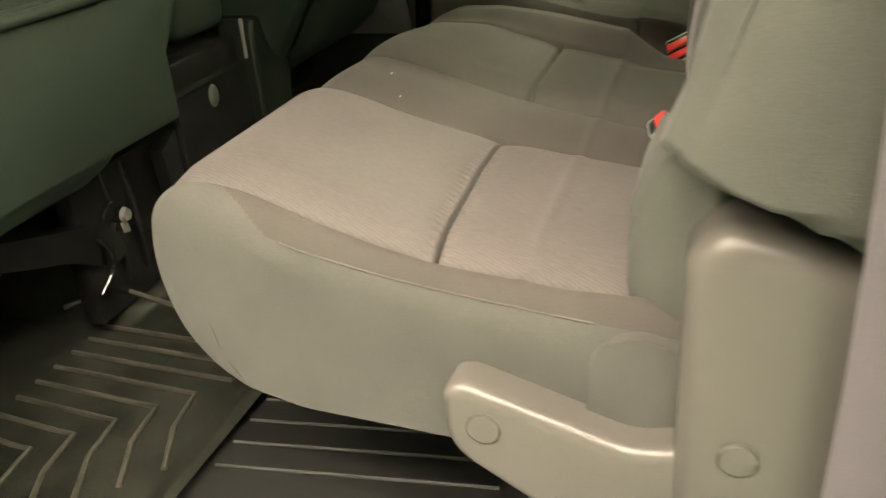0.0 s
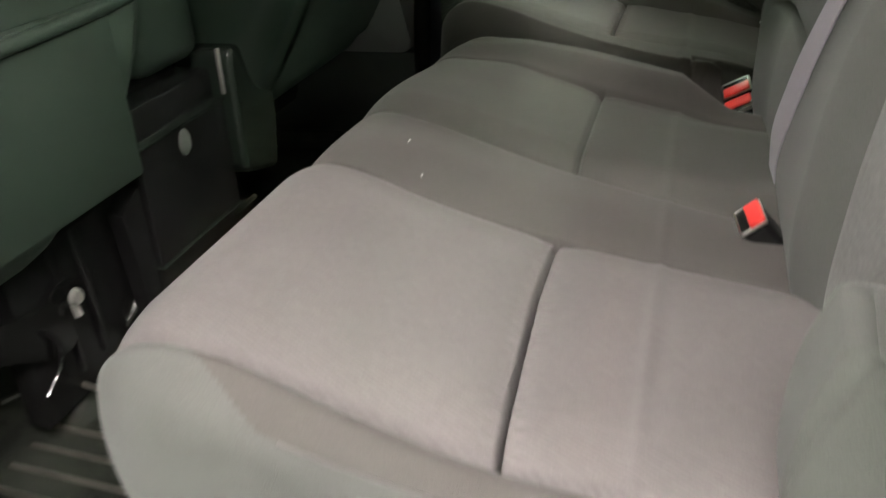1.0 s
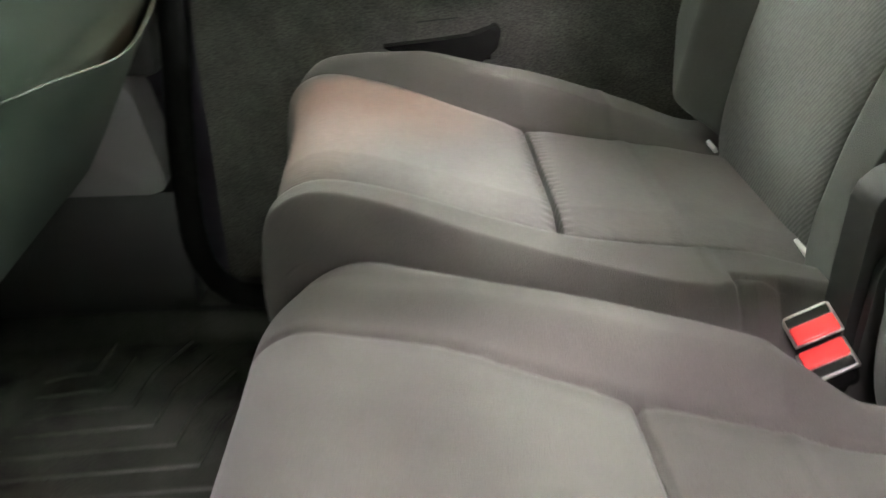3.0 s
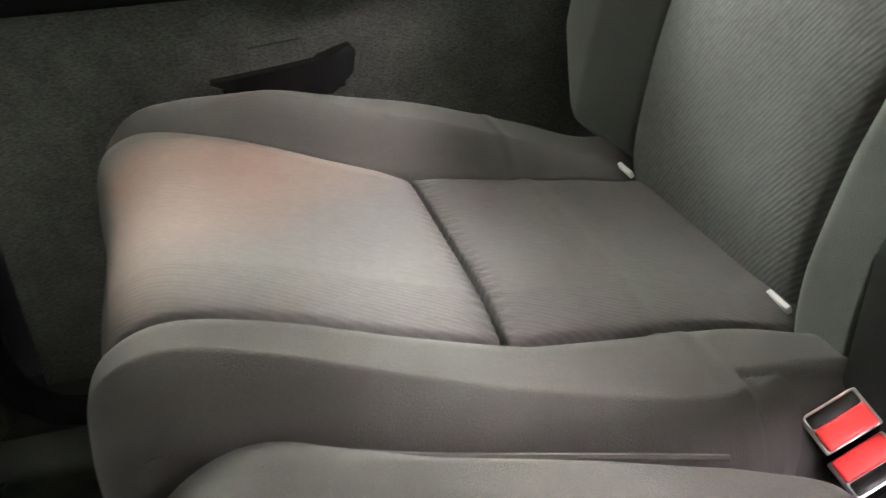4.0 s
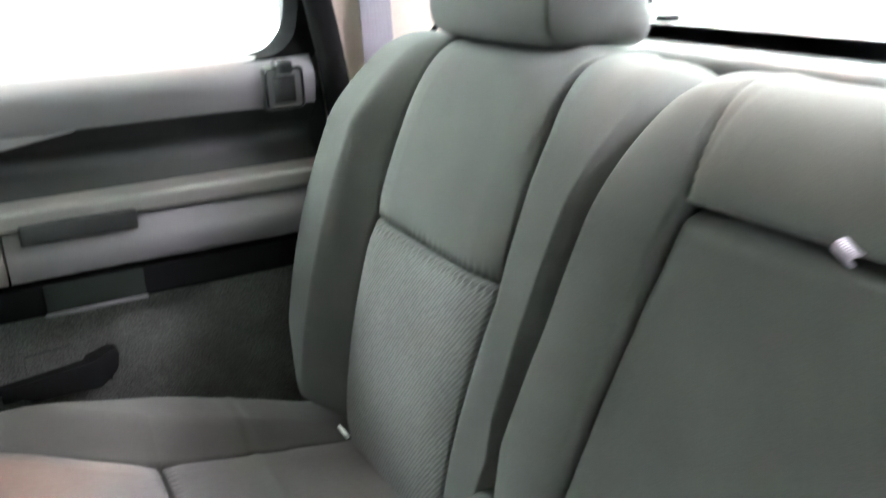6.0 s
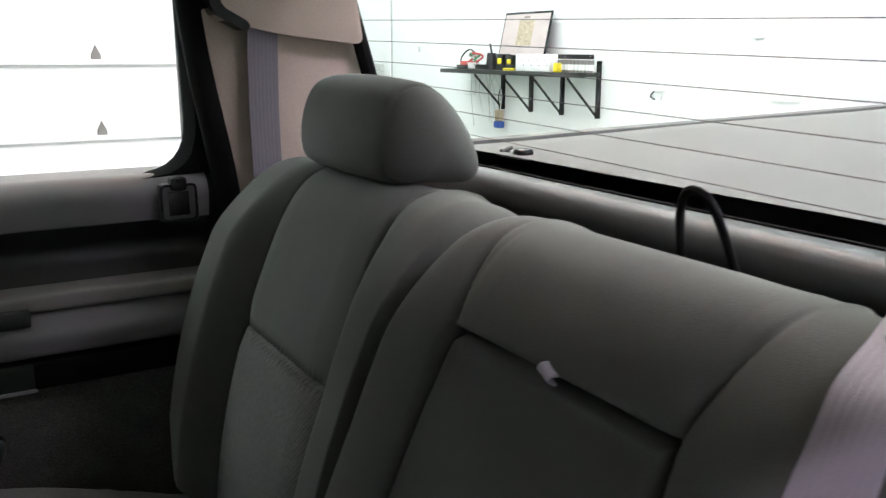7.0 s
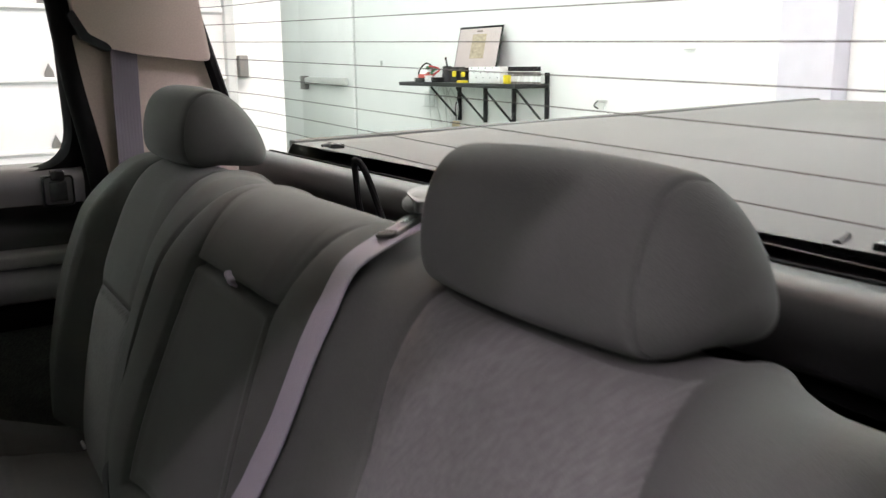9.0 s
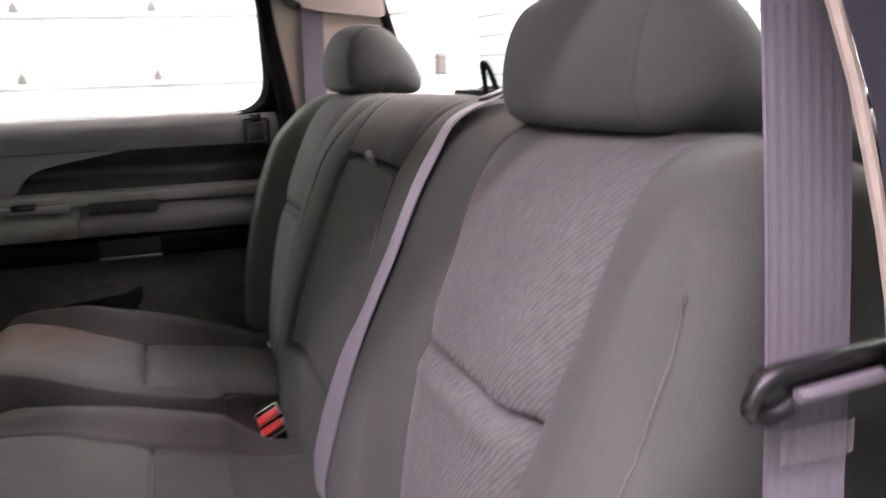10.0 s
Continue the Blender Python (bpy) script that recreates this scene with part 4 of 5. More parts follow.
for sgn in (-1, 1):
    pts = [(glass_x(0.815, z) - 0.003, sgn * 0.815, z) for z in np.linspace(0.88, 1.41, 12)]
    part("edge_band", tube(pts, 0.013, 8), SEAL, rear_window, "black band at the edge of the glass")


sill = thing("rear_sill_trim", 0.4, 0, 0.85, "grey plastic trim below the rear window", "trim", kind="structure")
sill_roll = part("roll", prism(rounded([(0.392, 0.805), (0.385, 0.852), (0.405, 0.882), (0.445, 0.880), (0.48, 0.868), (0.48, 0.805)], [0.01, 0.02, 0.018, 0.004, 0, 0], 5), "y", -0.84, 0.84), DARK_PLASTIC, sill)
sill.location = (0, 0, -0.016)
part("lower_band", ribbon([(0.459, y, 0.871) for y in np.linspace(-0.83, 0.83, 30)], (0, 0, 1), 0.017, 0.006, 60, [(-0.5, -0.5), (-0.5, 0.5), (0.5, 0.5), (0.5, -0.5)]), SEAL, sill, "black rubber band behind the sill")
part("back_wall", box(0.425, 0.47, -0.84, 0.84, -0.1, 0.806), SEAL, sill)

# strap loop and belt outlet behind the middle seat
loop = thing("strap_loop", 0.33, 0.03, 0.85, "black cord loop standing behind the backrest", "strap loop")
part("cord", tube([(0.285, 0.012, 0.80), (0.275, 0.022, 0.87), (0.271, 0.021, 0.908), (0.262, 0.004, 0.926), (0.262, -0.016, 0.922), (0.268, -0.032, 0.892), (0.280, -0.044, 0.84), (0.290, -0.048, 0.80)], 0.0042, 8, 40), SEAL, loop)

release = thing("strap_loop", 0.2, 0.66, 0.88, "small black cord loop beside the far headrest", "strap loop")
part("cord", tube([(0.185, 0.70, 0.85), (0.19, 0.705, 0.875), (0.198, 0.69, 0.893), (0.203, 0.672, 0.893), (0.205, 0.655, 0.875), (0.20, 0.652, 0.85)], 0.0035, 8, 24), SEAL, release)

# ---- truck bed cover ----
bed = thing("bed_cover", 1.4, 0, 0.9, "grey vinyl cover stretched over the truck bed", "bed cover")
vs, fs = [], []
nx, ny = 30, 24
for k, x in enumerate(np.linspace(0.476, 2.33, nx)):
    for j, y in enumerate(np.linspace(-0.815, 0.815, ny)):
        e = min(1.0, (0.815 - abs(y)) / 0.03)
        tail = max(0.0, (x - 2.29) / 0.04)
        vs.append((x, y, 0.883 + 0.021 * (x - 0.5) - 0.06 * (1 - e) ** 2 - 0.05 * tail**2 + 0.0015 * math.sin(x * 7.0) * e))
for k in range(nx - 1):
    for j in range(ny - 1):
        fs.append((k * ny + j, (k + 1) * ny + j, (k + 1) * ny + j + 1, k * ny + j + 1))
raw("sheet", vs, fs, TONNEAU, bed)
for sgn in (-1, 1):
    part("side_rail", prism([(0.50, 0.846), (2.33, 0.884), (2.33, 0.9215), (0.50, 0.8835)], "y", sgn * 0.806 - 0.018, sgn * 0.806 + 0.018, 0.004), TONNEAU_EDGE, bed, "folded grey edge of the cover")
part("front_bar", box(0.488, 0.50, -0.80, 0.80, 0.80, 0.850, 0.004), BLACK_PLASTIC, bed)
part("bed_box", box(0.55, 2.36, -0.83, 0.83, 0.1, 0.835), BODY_PAINT, bed)
clip = thing("cover_clamp", 0.5, 0.45, 0.91, "small black clamp of the bed cover", "clamp", "bed cover clamps")
part("arm", box(-0.009, 0.009, -0.034, 0.034, 0.0, 0.009, 0.003), BLACK_PLASTIC, clip)
part("knob", box(-0.013, 0.013, -0.040, -0.016, 0.003, 0.018, 0.004), BLACK_PLASTIC, clip)
part("pin", tube([(-0.012, 0.016, 0.010), (0.012, 0.022, 0.014)], 0.004, 8), COVER_GREY, clip)
clip.location = (0.505, 0.612, 0.874)
copy_thing(clip, pose(0.498, -0.53, 0.872))


# ---- belts and buckles on the bench ----
def frame_of(at, normal, along):
    z = Vector(normal).normalized()
    x = Vector(along)
    x = (x - z * x.dot(z)).normalized()
    y = z.cross(x)
    return Matrix(((x.x, y.x, z.x, at[0]), (x.y, y.y, z.y, at[1]), (x.z, y.z, z.z, at[2]), (0, 0, 0, 1)))


belt_mid = thing("seat_belt", 0.17, -0.27, 0.88, "lilac-grey middle seat belt lying over the backrest", "seat belt", "seat belts")
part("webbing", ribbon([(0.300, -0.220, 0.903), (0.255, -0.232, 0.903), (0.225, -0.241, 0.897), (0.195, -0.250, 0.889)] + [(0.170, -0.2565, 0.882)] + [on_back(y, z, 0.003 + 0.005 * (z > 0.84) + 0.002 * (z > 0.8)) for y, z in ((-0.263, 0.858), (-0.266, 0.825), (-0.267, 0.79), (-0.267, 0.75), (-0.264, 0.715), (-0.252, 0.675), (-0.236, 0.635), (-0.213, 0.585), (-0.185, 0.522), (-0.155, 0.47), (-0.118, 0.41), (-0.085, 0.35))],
     [(0.2, 1, 0.0)] * 5 + [(0.1, 1, 0.0)] * 5 + [(0, 1, 0.12), (-0.05, 1, 0.2), (-0.08, 1, 0.28)] + [(-0.1, 1, 0.35)] * 4, 0.049, 0.0022, 110), BELT_LIT, belt_mid)
TOP, LOW = Vector((0.2115, -0.2455, 0.8968)), Vector((0.1635, -0.2585, 0.8826))
along = (LOW - TOP).normalized()
across = Vector((0.15, 1, 0.0))
facing = along.cross(across) if along.cross(across).z > 0 else across.cross(along)
tongue = part("tongue", prism(rounded([(-0.029, -0.0145), (0.027, -0.0145), (0.027, 0.0145), (-0.029, 0.0145)], 0.007), "z", -0.001, 0.0016, 0.0006), OUTLET_GREY, belt_mid, "grey steel belt tongue")
tongue.matrix_basis = frame_of((TOP + LOW) / 2, facing, along)
loop_rim = rounded([(-0.028, -0.0138), (0.026, -0.0138), (0.026, 0.0138), (-0.028, 0.0138)], 0.007, 4)
part("tongue_rim", tube([(p, q, 0.0016) for p, q in loop_rim + loop_rim[:1]], 0.0011, 6), OUTLET_GREY, tongue, "raised rim")
part("tongue_slot", prism(rounded([(-0.018, -0.0075), (-0.004, -0.0075), (-0.004, 0.0075), (-0.018, 0.0075)], 0.002), "z", 0.0, 0.0024), BLACK_PLASTIC, tongue)
part("tongue_window", prism(rounded([(-0.003, -0.0085), (0.014, -0.0085), (0.014, 0.0085), (-0.003, 0.0085)], 0.002), "z", 0.0, 0.0022), BELT_LIT, tongue, "webbing seen through the tongue")
inner_rim = [(-0.019, -0.0088), (0.0155, -0.0088), (0.0155, 0.0088), (-0.019, 0.0088)]
part("inner_rim", tube([(p, q, 0.0022) for p, q in inner_rim + inner_rim[:1]], 0.0009, 6), CHROME, tongue, "bright inner edge")
part("tongue_bar", tube([(0.021, -0.011, 0.0022), (0.021, 0.011, 0.0022)], 0.0011, 6), CHROME, tongue)
outlet = thing("belt_outlet", 0.27, -0.28, 0.93, "grey plastic belt outlet cover on top of the backrest", "belt cover")
part("cover", prism(rounded([(0.209, -0.222), (0.236, -0.190), (0.322, -0.170), (0.306, -0.258), (0.186, -0.283)], [0.012, 0.02, 0.014, 0.012, 0.012], 5), "z", 0.906, 0.917, 0.005, 3), OUTLET_GREY, outlet)
bm = bmesh.new()
bmesh.ops.create_uvsphere(bm, u_segments=32, v_segments=16, radius=1.0, matrix=pose(0.216, -0.245, 0.910, 0, -10, -22) @ Matrix.Diagonal((0.022, 0.037, 0.0105, 1)))
part("nose", bm, OUTLET_GREY, outlet, "rounded front lip")
part("flap", prism(rounded([(0.285, 0.912), (0.37, 0.910), (0.37, 0.905), (0.285, 0.905)], 0.002), "y", -0.252, -0.20, 0.002), WEBBING, outlet, "lilac belt entering the cover")
part("foot", box(0.235, 0.33, -0.250, -0.205, 0.845, 0.907, 0.006), BLACK_PLASTIC, outlet)


def buckle(m, label):
    ob = thing("belt_buckle", 0, 0, 0, label, "seat belt buckle", "belt buckles")
    part("housing", box(-0.0205, 0.0205, -0.0135, 0.0135, -0.075, -0.002, 0.006, 3), BLACK_PLASTIC, ob, "black buckle housing")
    part("rim", box(-0.0215, 0.0215, -0.0145, 0.0145, -0.003, 0.0008, 0.0015), CHROME, ob, "bright rim")
    part("slot", box(-0.0185, 0.0185, 0.0030, 0.0128, -0.003, 0.0012, 0.0004), BLACK_PLASTIC, ob, "dark tongue slot")
    part("slot_frame", tube([(a, b, 0.0014) for a, b in rounded([(-0.0195, 0.0022), (-0.0195, 0.0136), (0.0195, 0.0136), (0.0195, 0.0022)], 0.003, 4)], 0.0011, 6), CHROME, ob, "bright slot frame")
    button = box(-0.0192, 0.0192, -0.0138, 0.0028, -0.004, 0.0044, 0.0022, 3)
    part("button", button, RED, ob, "red release button")
    ob.matrix_basis = m
    return ob


buckle(frame_of((-0.054, -0.248, 0.378), (-0.62, -0.18, 0.76), (-0.12, 1.0, 0.05)), "red and black seat belt buckle beside the driver's side seat")
buckle(frame_of((-0.0585, 0.2165, 0.368), (-0.45, -0.40, 0.80), (0.88, -0.04, 0.475)), "upper red and black seat belt buckle in the bench gap")
buckle(frame_of((-0.053, 0.190, 0.350), (-0.45, -0.40, 0.80), (-0.88, 0.03, -0.475)), "lower red and black seat belt buckle in the bench gap")

tag = None
for y in (0.63, 0.357, -0.338):
    if tag is None:
        tag = thing("anchor_tag", 0, y, 0.36, "small white cloth anchor tag in the seat gap", "tag", "anchor tags")
        part("cloth", box(-0.003, 0.002, -0.014, 0.014, 0.0, 0.008, 0.0012), WHITE_TAG, tag)
        tag.matrix_basis = pose(-0.004, y, 0.360, 0, -25, 0)
    else:
        copy_thing(tag, pose(-0.004, y, 0.360, 0, -25, 0))
pull = thing("pull_loop", 0.09, -0.03, 0.8, "pale lilac cloth pull loop on the armrest panel", "pull loop")
part("cloth", ribbon([on_back(-0.042, 0.813, -0.006), on_back(-0.040, 0.810, 0.005), on_back(-0.037, 0.804, 0.010), on_back(-0.033, 0.797, 0.011)], (0, 1, 0.5), 0.015, 0.003, 16), TAG_LILAC, pull)

# folding bracket cover between backrest parts
hinge = thing("seat_hinge_cover", 0.0, 0.26, 0.4, "black plastic hinge cover between the rear backrests", "hinge cover")
part("cover", prism(rounded([(-0.036, 0.30), (-0.034, 0.490), (-0.005, 0.508), (0.09, 0.476), (0.10, 0.25), (-0.02, 0.25)], 0.014), "y", 0.206, 0.246, 0.006), HINGE_BLACK, hinge)
part("side_plate", prism(rounded([(-0.028, 0.30), (-0.026, 0.44), (0.0, 0.455), (0.06, 0.43), (0.06, 0.27), (-0.02, 0.27)], 0.012), "y", 0.192, 0.202, 0.003), COVER_GREY, hinge, "dark grey side plate")

# ---- seat side cover and near pillar ----
side = thing("recliner_cover", 0.0, -0.73, 0.2, "taupe plastic seat hinge cover with round caps", "seat trim")
part("lower_arm", slab(rounded([(-0.195, 0.296), (-0.175, 0.306), (-0.03, 0.258), (0.02, 0.270), (0.02, 0.12), (-0.10, 0.172), (-0.195, 0.233)], [0.012, 0.012, 0.02, 0, 0, 0.04, 0.045], 6), -0.735, -0.695, 0.013), SEAT_PLASTIC, side)
part("upright", slab(rounded([(0.002, 0.12), (0.001, 0.447), (0.028, 0.474), (0.160, 0.446), (0.19, 0.12)], [0, 0.030, 0.03, 0.03, 0], 6), -0.748, -0.68, 0.024), SEAT_PLASTIC, side)
for x, z, y in ((-0.157, 0.263, -0.735), (0.051, 0.278, -0.748)):
    bm = bmesh.new()
    bmesh.ops.create_cone(bm, cap_ends=True, segments=28, radius1=0.0155, radius2=0.0140, depth=0.003, matrix=pose(x, y - 0.0008, z, 90, 0, 0))
    part("cap", bm, SEAT_PLASTIC, side, "round screw cap")
    part("cap_ring", tube([(x + 0.0163 * math.cos(g), y - 0.0004, z + 0.0163 * math.sin(g)) for g in np.linspace(0, 2 * math.pi, 33)], 0.0004, 6), OUTLET_GREY, side, "dark gap round the cap")
part("rear_flap", prism(rounded([(-0.075, 0.25), (-0.07, 0.335), (-0.03, 0.352), (0.01, 0.335), (0.02, 0.26)], 0.02), "y", -0.702, -0.665, 0.012, 3), SIDE_CLOTH, side, "grey cloth flap above the hinge")

belt_near = thing("seat_belt", 0.12, -0.82, 0.3, "lilac-grey shoulder belt hanging with its tongue", "seat belt", "seat belts")
part("webbing", ribbon([(0.105, -0.80, 1.35), (0.112, -0.815, 1.0), (0.119, -0.822, 0.80), (0.125, -0.82, 0.6), (0.128, -0.815, 0.42), (0.125, -0.81, 0.20)], (1, -0.12, 0), 0.048, 0.0022, 60), WEBBING, belt_near)
tongue = part("tongue", tube([(0.172, -0.842, 0.768), (0.140, -0.845, 0.767), (0.100, -0.846, 0.765), (0.078, -0.846, 0.762), (0.068, -0.845, 0.748), (0.077, -0.844, 0.741), (0.092, -0.843, 0.745)], 0.0047, 10, 40), BLACK_PLASTIC, belt_near, "black plastic belt tongue")
part("tongue_plate", prism(rounded([(0.074, 0.744), (0.078, 0.762), (0.172, 0.767), (0.172, 0.752), (0.11, 0.748)], 0.005), "y", -0.843, -0.833, 0.002), BLACK_PLASTIC, tongue)
part("tongue_bar", tube([(0.092, -0.849, 0.7515), (0.142, -0.849, 0.7555)], 0.0036), WEBBING, tongue, "lilac webbing fold")
for k in range(5):
    z = 0.7085 + 0.0038 * k
    part("stitching", tube([(0.098 + 0.0035 * j, -0.8320, z + 0.0012 * (j % 2)) for j in range(14)], 0.0006, 4), LIGHT_PLASTIC, belt_near, "row of pale stitches")

np_ = thing("near_pillar", 0.25, -0.85, 0.0, "dark lilac-grey near door pillar with pale trim edge", "door pillar", kind="structure")
part("body", prism([(-0.06, 1.42), (0.057, 1.01), (0.112, 0.88), (0.142, 0.75), (0.165, 0.4), (0.17, -0.16), (0.50, -0.16), (0.50, 1.42)], "y", -0.95, -0.866), BODY_PAINT, np_)
part("trim_edge", tube([(-0.09, -0.86, 1.42), (0.055, -0.86, 1.01), (0.092, -0.86, 0.93), (0.111, -0.86, 0.88), (0.136, -0.86, 0.78), (0.155, -0.86, 0.55), (0.16, -0.86, 0.1)], 0.0034, 8, 40), BEIGE, np_, "pale beige trim edge")
part("inner_trim", prism([(0.10, 1.42), (0.15, 0.9), (0.17, 0.0), (0.40, 0.0), (0.46, 0.85), (0.34, 1.42)], "y", -0.862, -0.845), DARK_PLASTIC, np_)

# ---- front seats and console ----
UPRIGHT = [(0.27, 0.98), (0.275, 0.90), (0.30, 0.865), (0.40, 0.85), (0.55, 0.855), (0.80, 0.895), (1.0, 0.93), (1.1, 0.96), (1.12, 1.0)]
RECLINED = [(0.262, 0.98), (0.265, 0.91), (0.287, 0.862), (0.36, 0.812), (0.45, 0.760), (0.55, 0.708), (0.70, 0.655), (0.90, 0.625), (1.08, 0.62), (1.11, 0.68)]


def front_seat(y0, y1, label, recliner_y, inner=None, prof=UPRIGHT):
    ob = thing("front_seat", -1.0, (y0 + y1) / 2, 0.2, label, "front seat", "front seats")

    def back_place(a, y, h):
        return h - 1.71, y, a

    made = pillow([(a, 1.71 - b) for a, b in prof], lambda a: np.full_like(a, y0), inner or (lambda a: np.full_like(a, y1)), 0.70, back_place, lambda a, y: groove(a - 0.56, 0.006, 0.008) * (np.abs(y - (y0 + y1) / 2) < 0.24), lambda a, y, s, t: np.zeros(a.shape, int), n=(60, 40), edge=(0.05, 0.05), corner=0.11, corner_ends=(True, True))
    seat_parts(made, ob, {0: ("back_shell", VINYL, "dark green-grey back cover")})
    if prof is UPRIGHT:
        part("map_pocket", box(-0.86, -0.842, y0 + 0.07, y1 - 0.07, 0.32, 0.56, 0.008), VINYL, ob, "map pocket on the seat back")
    else:
        # loose cloth pocket that gapes at its hem
        line = np.array(prof)
        outer, inner_side, faces = [], [], []
        m, q = 26, 16
        for k in range(q):
            u = k / (q - 1)
            for c in range(m):
                v = c / (m - 1)
                side = 4 * v * (1 - v)
                y = y0 + 0.09 + (y1 - y0 - 0.15) * v
                z = 0.315 + (0.245 + 0.012 * math.cos(2 * math.pi * v)) * u
                x = -float(np.interp(z, line[:, 0], line[:, 1])) + 0.006 + 0.030 * u * u * side**0.7 + 0.003 * math.sin(9 * v + 4 * u)
                outer.append((x, y, z))
                inner_side.append((x - 0.003, y, z))
        n0 = len(outer)
        for k in range(q - 1):
            for c in range(m - 1):
                a = k * m + c
                faces += [(a, a + 1, a + m + 1, a + m), (n0 + a + m, n0 + a + m + 1, n0 + a + 1, n0 + a)]
        for c in range(m - 1):
            a = (q - 1) * m + c
            faces.append((a, a + 1, n0 + a + 1, n0 + a))
        raw("map_pocket", outer + inner_side, faces, VINYL, ob, "loose gaping map pocket")
        hem = outer[(q - 1) * m : q * m]
        part("pocket_hem", tube(hem, 0.0013, 8), VINYL, ob, "sewn hem of the map pocket")
    part("base", box(-1.45, -1.02, y0 + 0.04, y1 - 0.04, 0.14, 0.30, 0.03), BLACK_PLASTIC, ob)
    if recliner_y is not None:
        bm = slab(rounded([(recliner_y, 0.215), (recliner_y, 0.437), (recliner_y + 0.085, 0.418), (recliner_y + 0.142, 0.32), (recliner_y + 0.11, 0.185)], [0.02, 0.04, 0.06, 0.06, 0.02], 8), -0.832, -0.905, 0.012)
        bm.transform(Matrix(((0, 1, 0, 0), (1, 0, 0, 0), (0, 0, 1, 0), (0, 0, 0, 1))))
        part("recliner", bm, VINYL_GLOSS, ob, "rounded dark recliner cover")
    return ob


driver_seat = front_seat(-0.74, -0.05, "dark green-grey driver's seat seen from behind", None, table([0.27, 0.30, 0.33, 0.38, 0.45, 0.53, 0.8], [-0.25, -0.22, -0.175, -0.105, -0.055, -0.01, 0.0]))
part("pocket_hem", tube([(-0.836, y, 0.548 + 0.10 * (y + 0.36) ** 2) for y in np.linspace(-0.66, -0.08, 24)], 0.009, 10), VINYL, driver_seat, "rounded hem of the map pocket")
front_seat(0.165, 0.80, "dark green-grey front passenger seat leaning back", 0.135, prof=RECLINED)
mid_seat = thing("centre_seat", -1.0, 0, 0.4, "dark folded centre seat back above the console", "front seat", "front seats")
part("back_shell", box(-1.05, -0.885, -0.02, 0.150, 0.415, 0.95, 0.03, 3), VINYL, mid_seat)
part("hinge_bracket", box(-1.0, -0.93, -0.02, 0.135, 0.36, 0.48, 0.01), BLACK_PLASTIC, mid_seat)
console = thing("console_box", -0.9, -0.03, 0.1, "black plastic under-seat storage box with round knob", "console")
part("front_panel", box(-0.875, -0.855, -0.110, 0.132, 0.165, 0.348, 0.004), BLACK_PLASTIC, console)
part("upper_edge", box(-0.872, -0.852, -0.112, 0.134, 0.346, 0.351, 0.0015), VINYL_GLOSS, console)
part("lower_edge", box(-0.872, -0.852, -0.112, 0.134, 0.160, 0.165, 0.0015), VINYL_GLOSS, console)
part("body", box(-1.2, -0.872, -0.105, 0.137, 0.10, 0.40, 0.01), BLACK_PLASTIC, console)
bm = bmesh.new()
bmesh.ops.create_uvsphere(bm, u_segments=20, v_segments=12, radius=0.021, matrix=pose(-0.856, 0.003, 0.321) @ Matrix.Diagonal((0.35, 0.75, 1.0, 1)))
part("knob", bm, OUTLET_GREY, console, "grey oval latch knob")
part("corner_post", prism(rounded([(-0.165, 0.275), (-0.118, 0.300), (-0.118, 0.07), (-0.150, 0.07), (-0.155, 0.18)], 0.006), "x", -0.888, -0.862, 0.004), BLACK_PLASTIC, console)
for y in (-0.225, -0.275):
    part("ridge", tube([(-0.894, y, 0.09), (-0.890, y - 0.004, 0.18), (-0.897, y - 0.006, 0.285)], 0.006, 8, 10), BLACK_PLASTIC, console)
part("side_wall", box(-0.93, -0.895, -0.36, -0.13, 0.05, 0.29, 0.004), BLACK_PLASTIC, console)
part("corner_post", box(-0.856, -0.85, 0.130, 0.138, 0.355, 0.43, 0.002), LIGHT_PLASTIC, console)
rail = thing("seat_rail", -0.92, -0.33, 0.05, "black steel seat rail bracket with a bright bolt", "seat rail")
part("bracket", prism(rounded([(-0.60, 0.265), (-0.60, 0.30), (-0.46, 0.255), (-0.33, 0.215), (-0.285, 0.238), (-0.252, 0.224), (-0.248, 0.18), (-0.29, 0.135), (-0.343, 0.150), (-0.40, 0.185), (-0.471, 0.212)], 0.014), "x", -0.96, -0.885, 0.010, 3), GLOSS_BLACK, rail)
# the bracket's S-shaped highlight, put into the shape as a raised tube
part("highlight_rib", tube([(-0.882, -0.335, 0.19), (-0.878, -0.322, 0.165), (-0.878, -0.33, 0.135), (-0.882, -0.36, 0.108)], 0.004, 8, 20), GLOSS_BLACK, rail)
part("bolt_shank", tube([(-0.88, -0.276, 0.196), (-0.876, -0.277, 0.180)], 0.006, 8), LIGHT_PLASTIC, rail)
bm = bmesh.new()
bmesh.ops.create_cone(bm, cap_ends=True, segments=20, radius1=0.012, radius2=0.009, depth=0.008, matrix=pose(-0.868, -0.28, 0.212, 0, 90, 0))
part("bolt", bm, LIGHT_PLASTIC, rail, "pale bolt head")

# ---- floor mat ----
mat = thing("floor_mat", -0.7, 0, 0.0, "black ribbed rubber rear floor mat, worn and shiny", "floor mat")


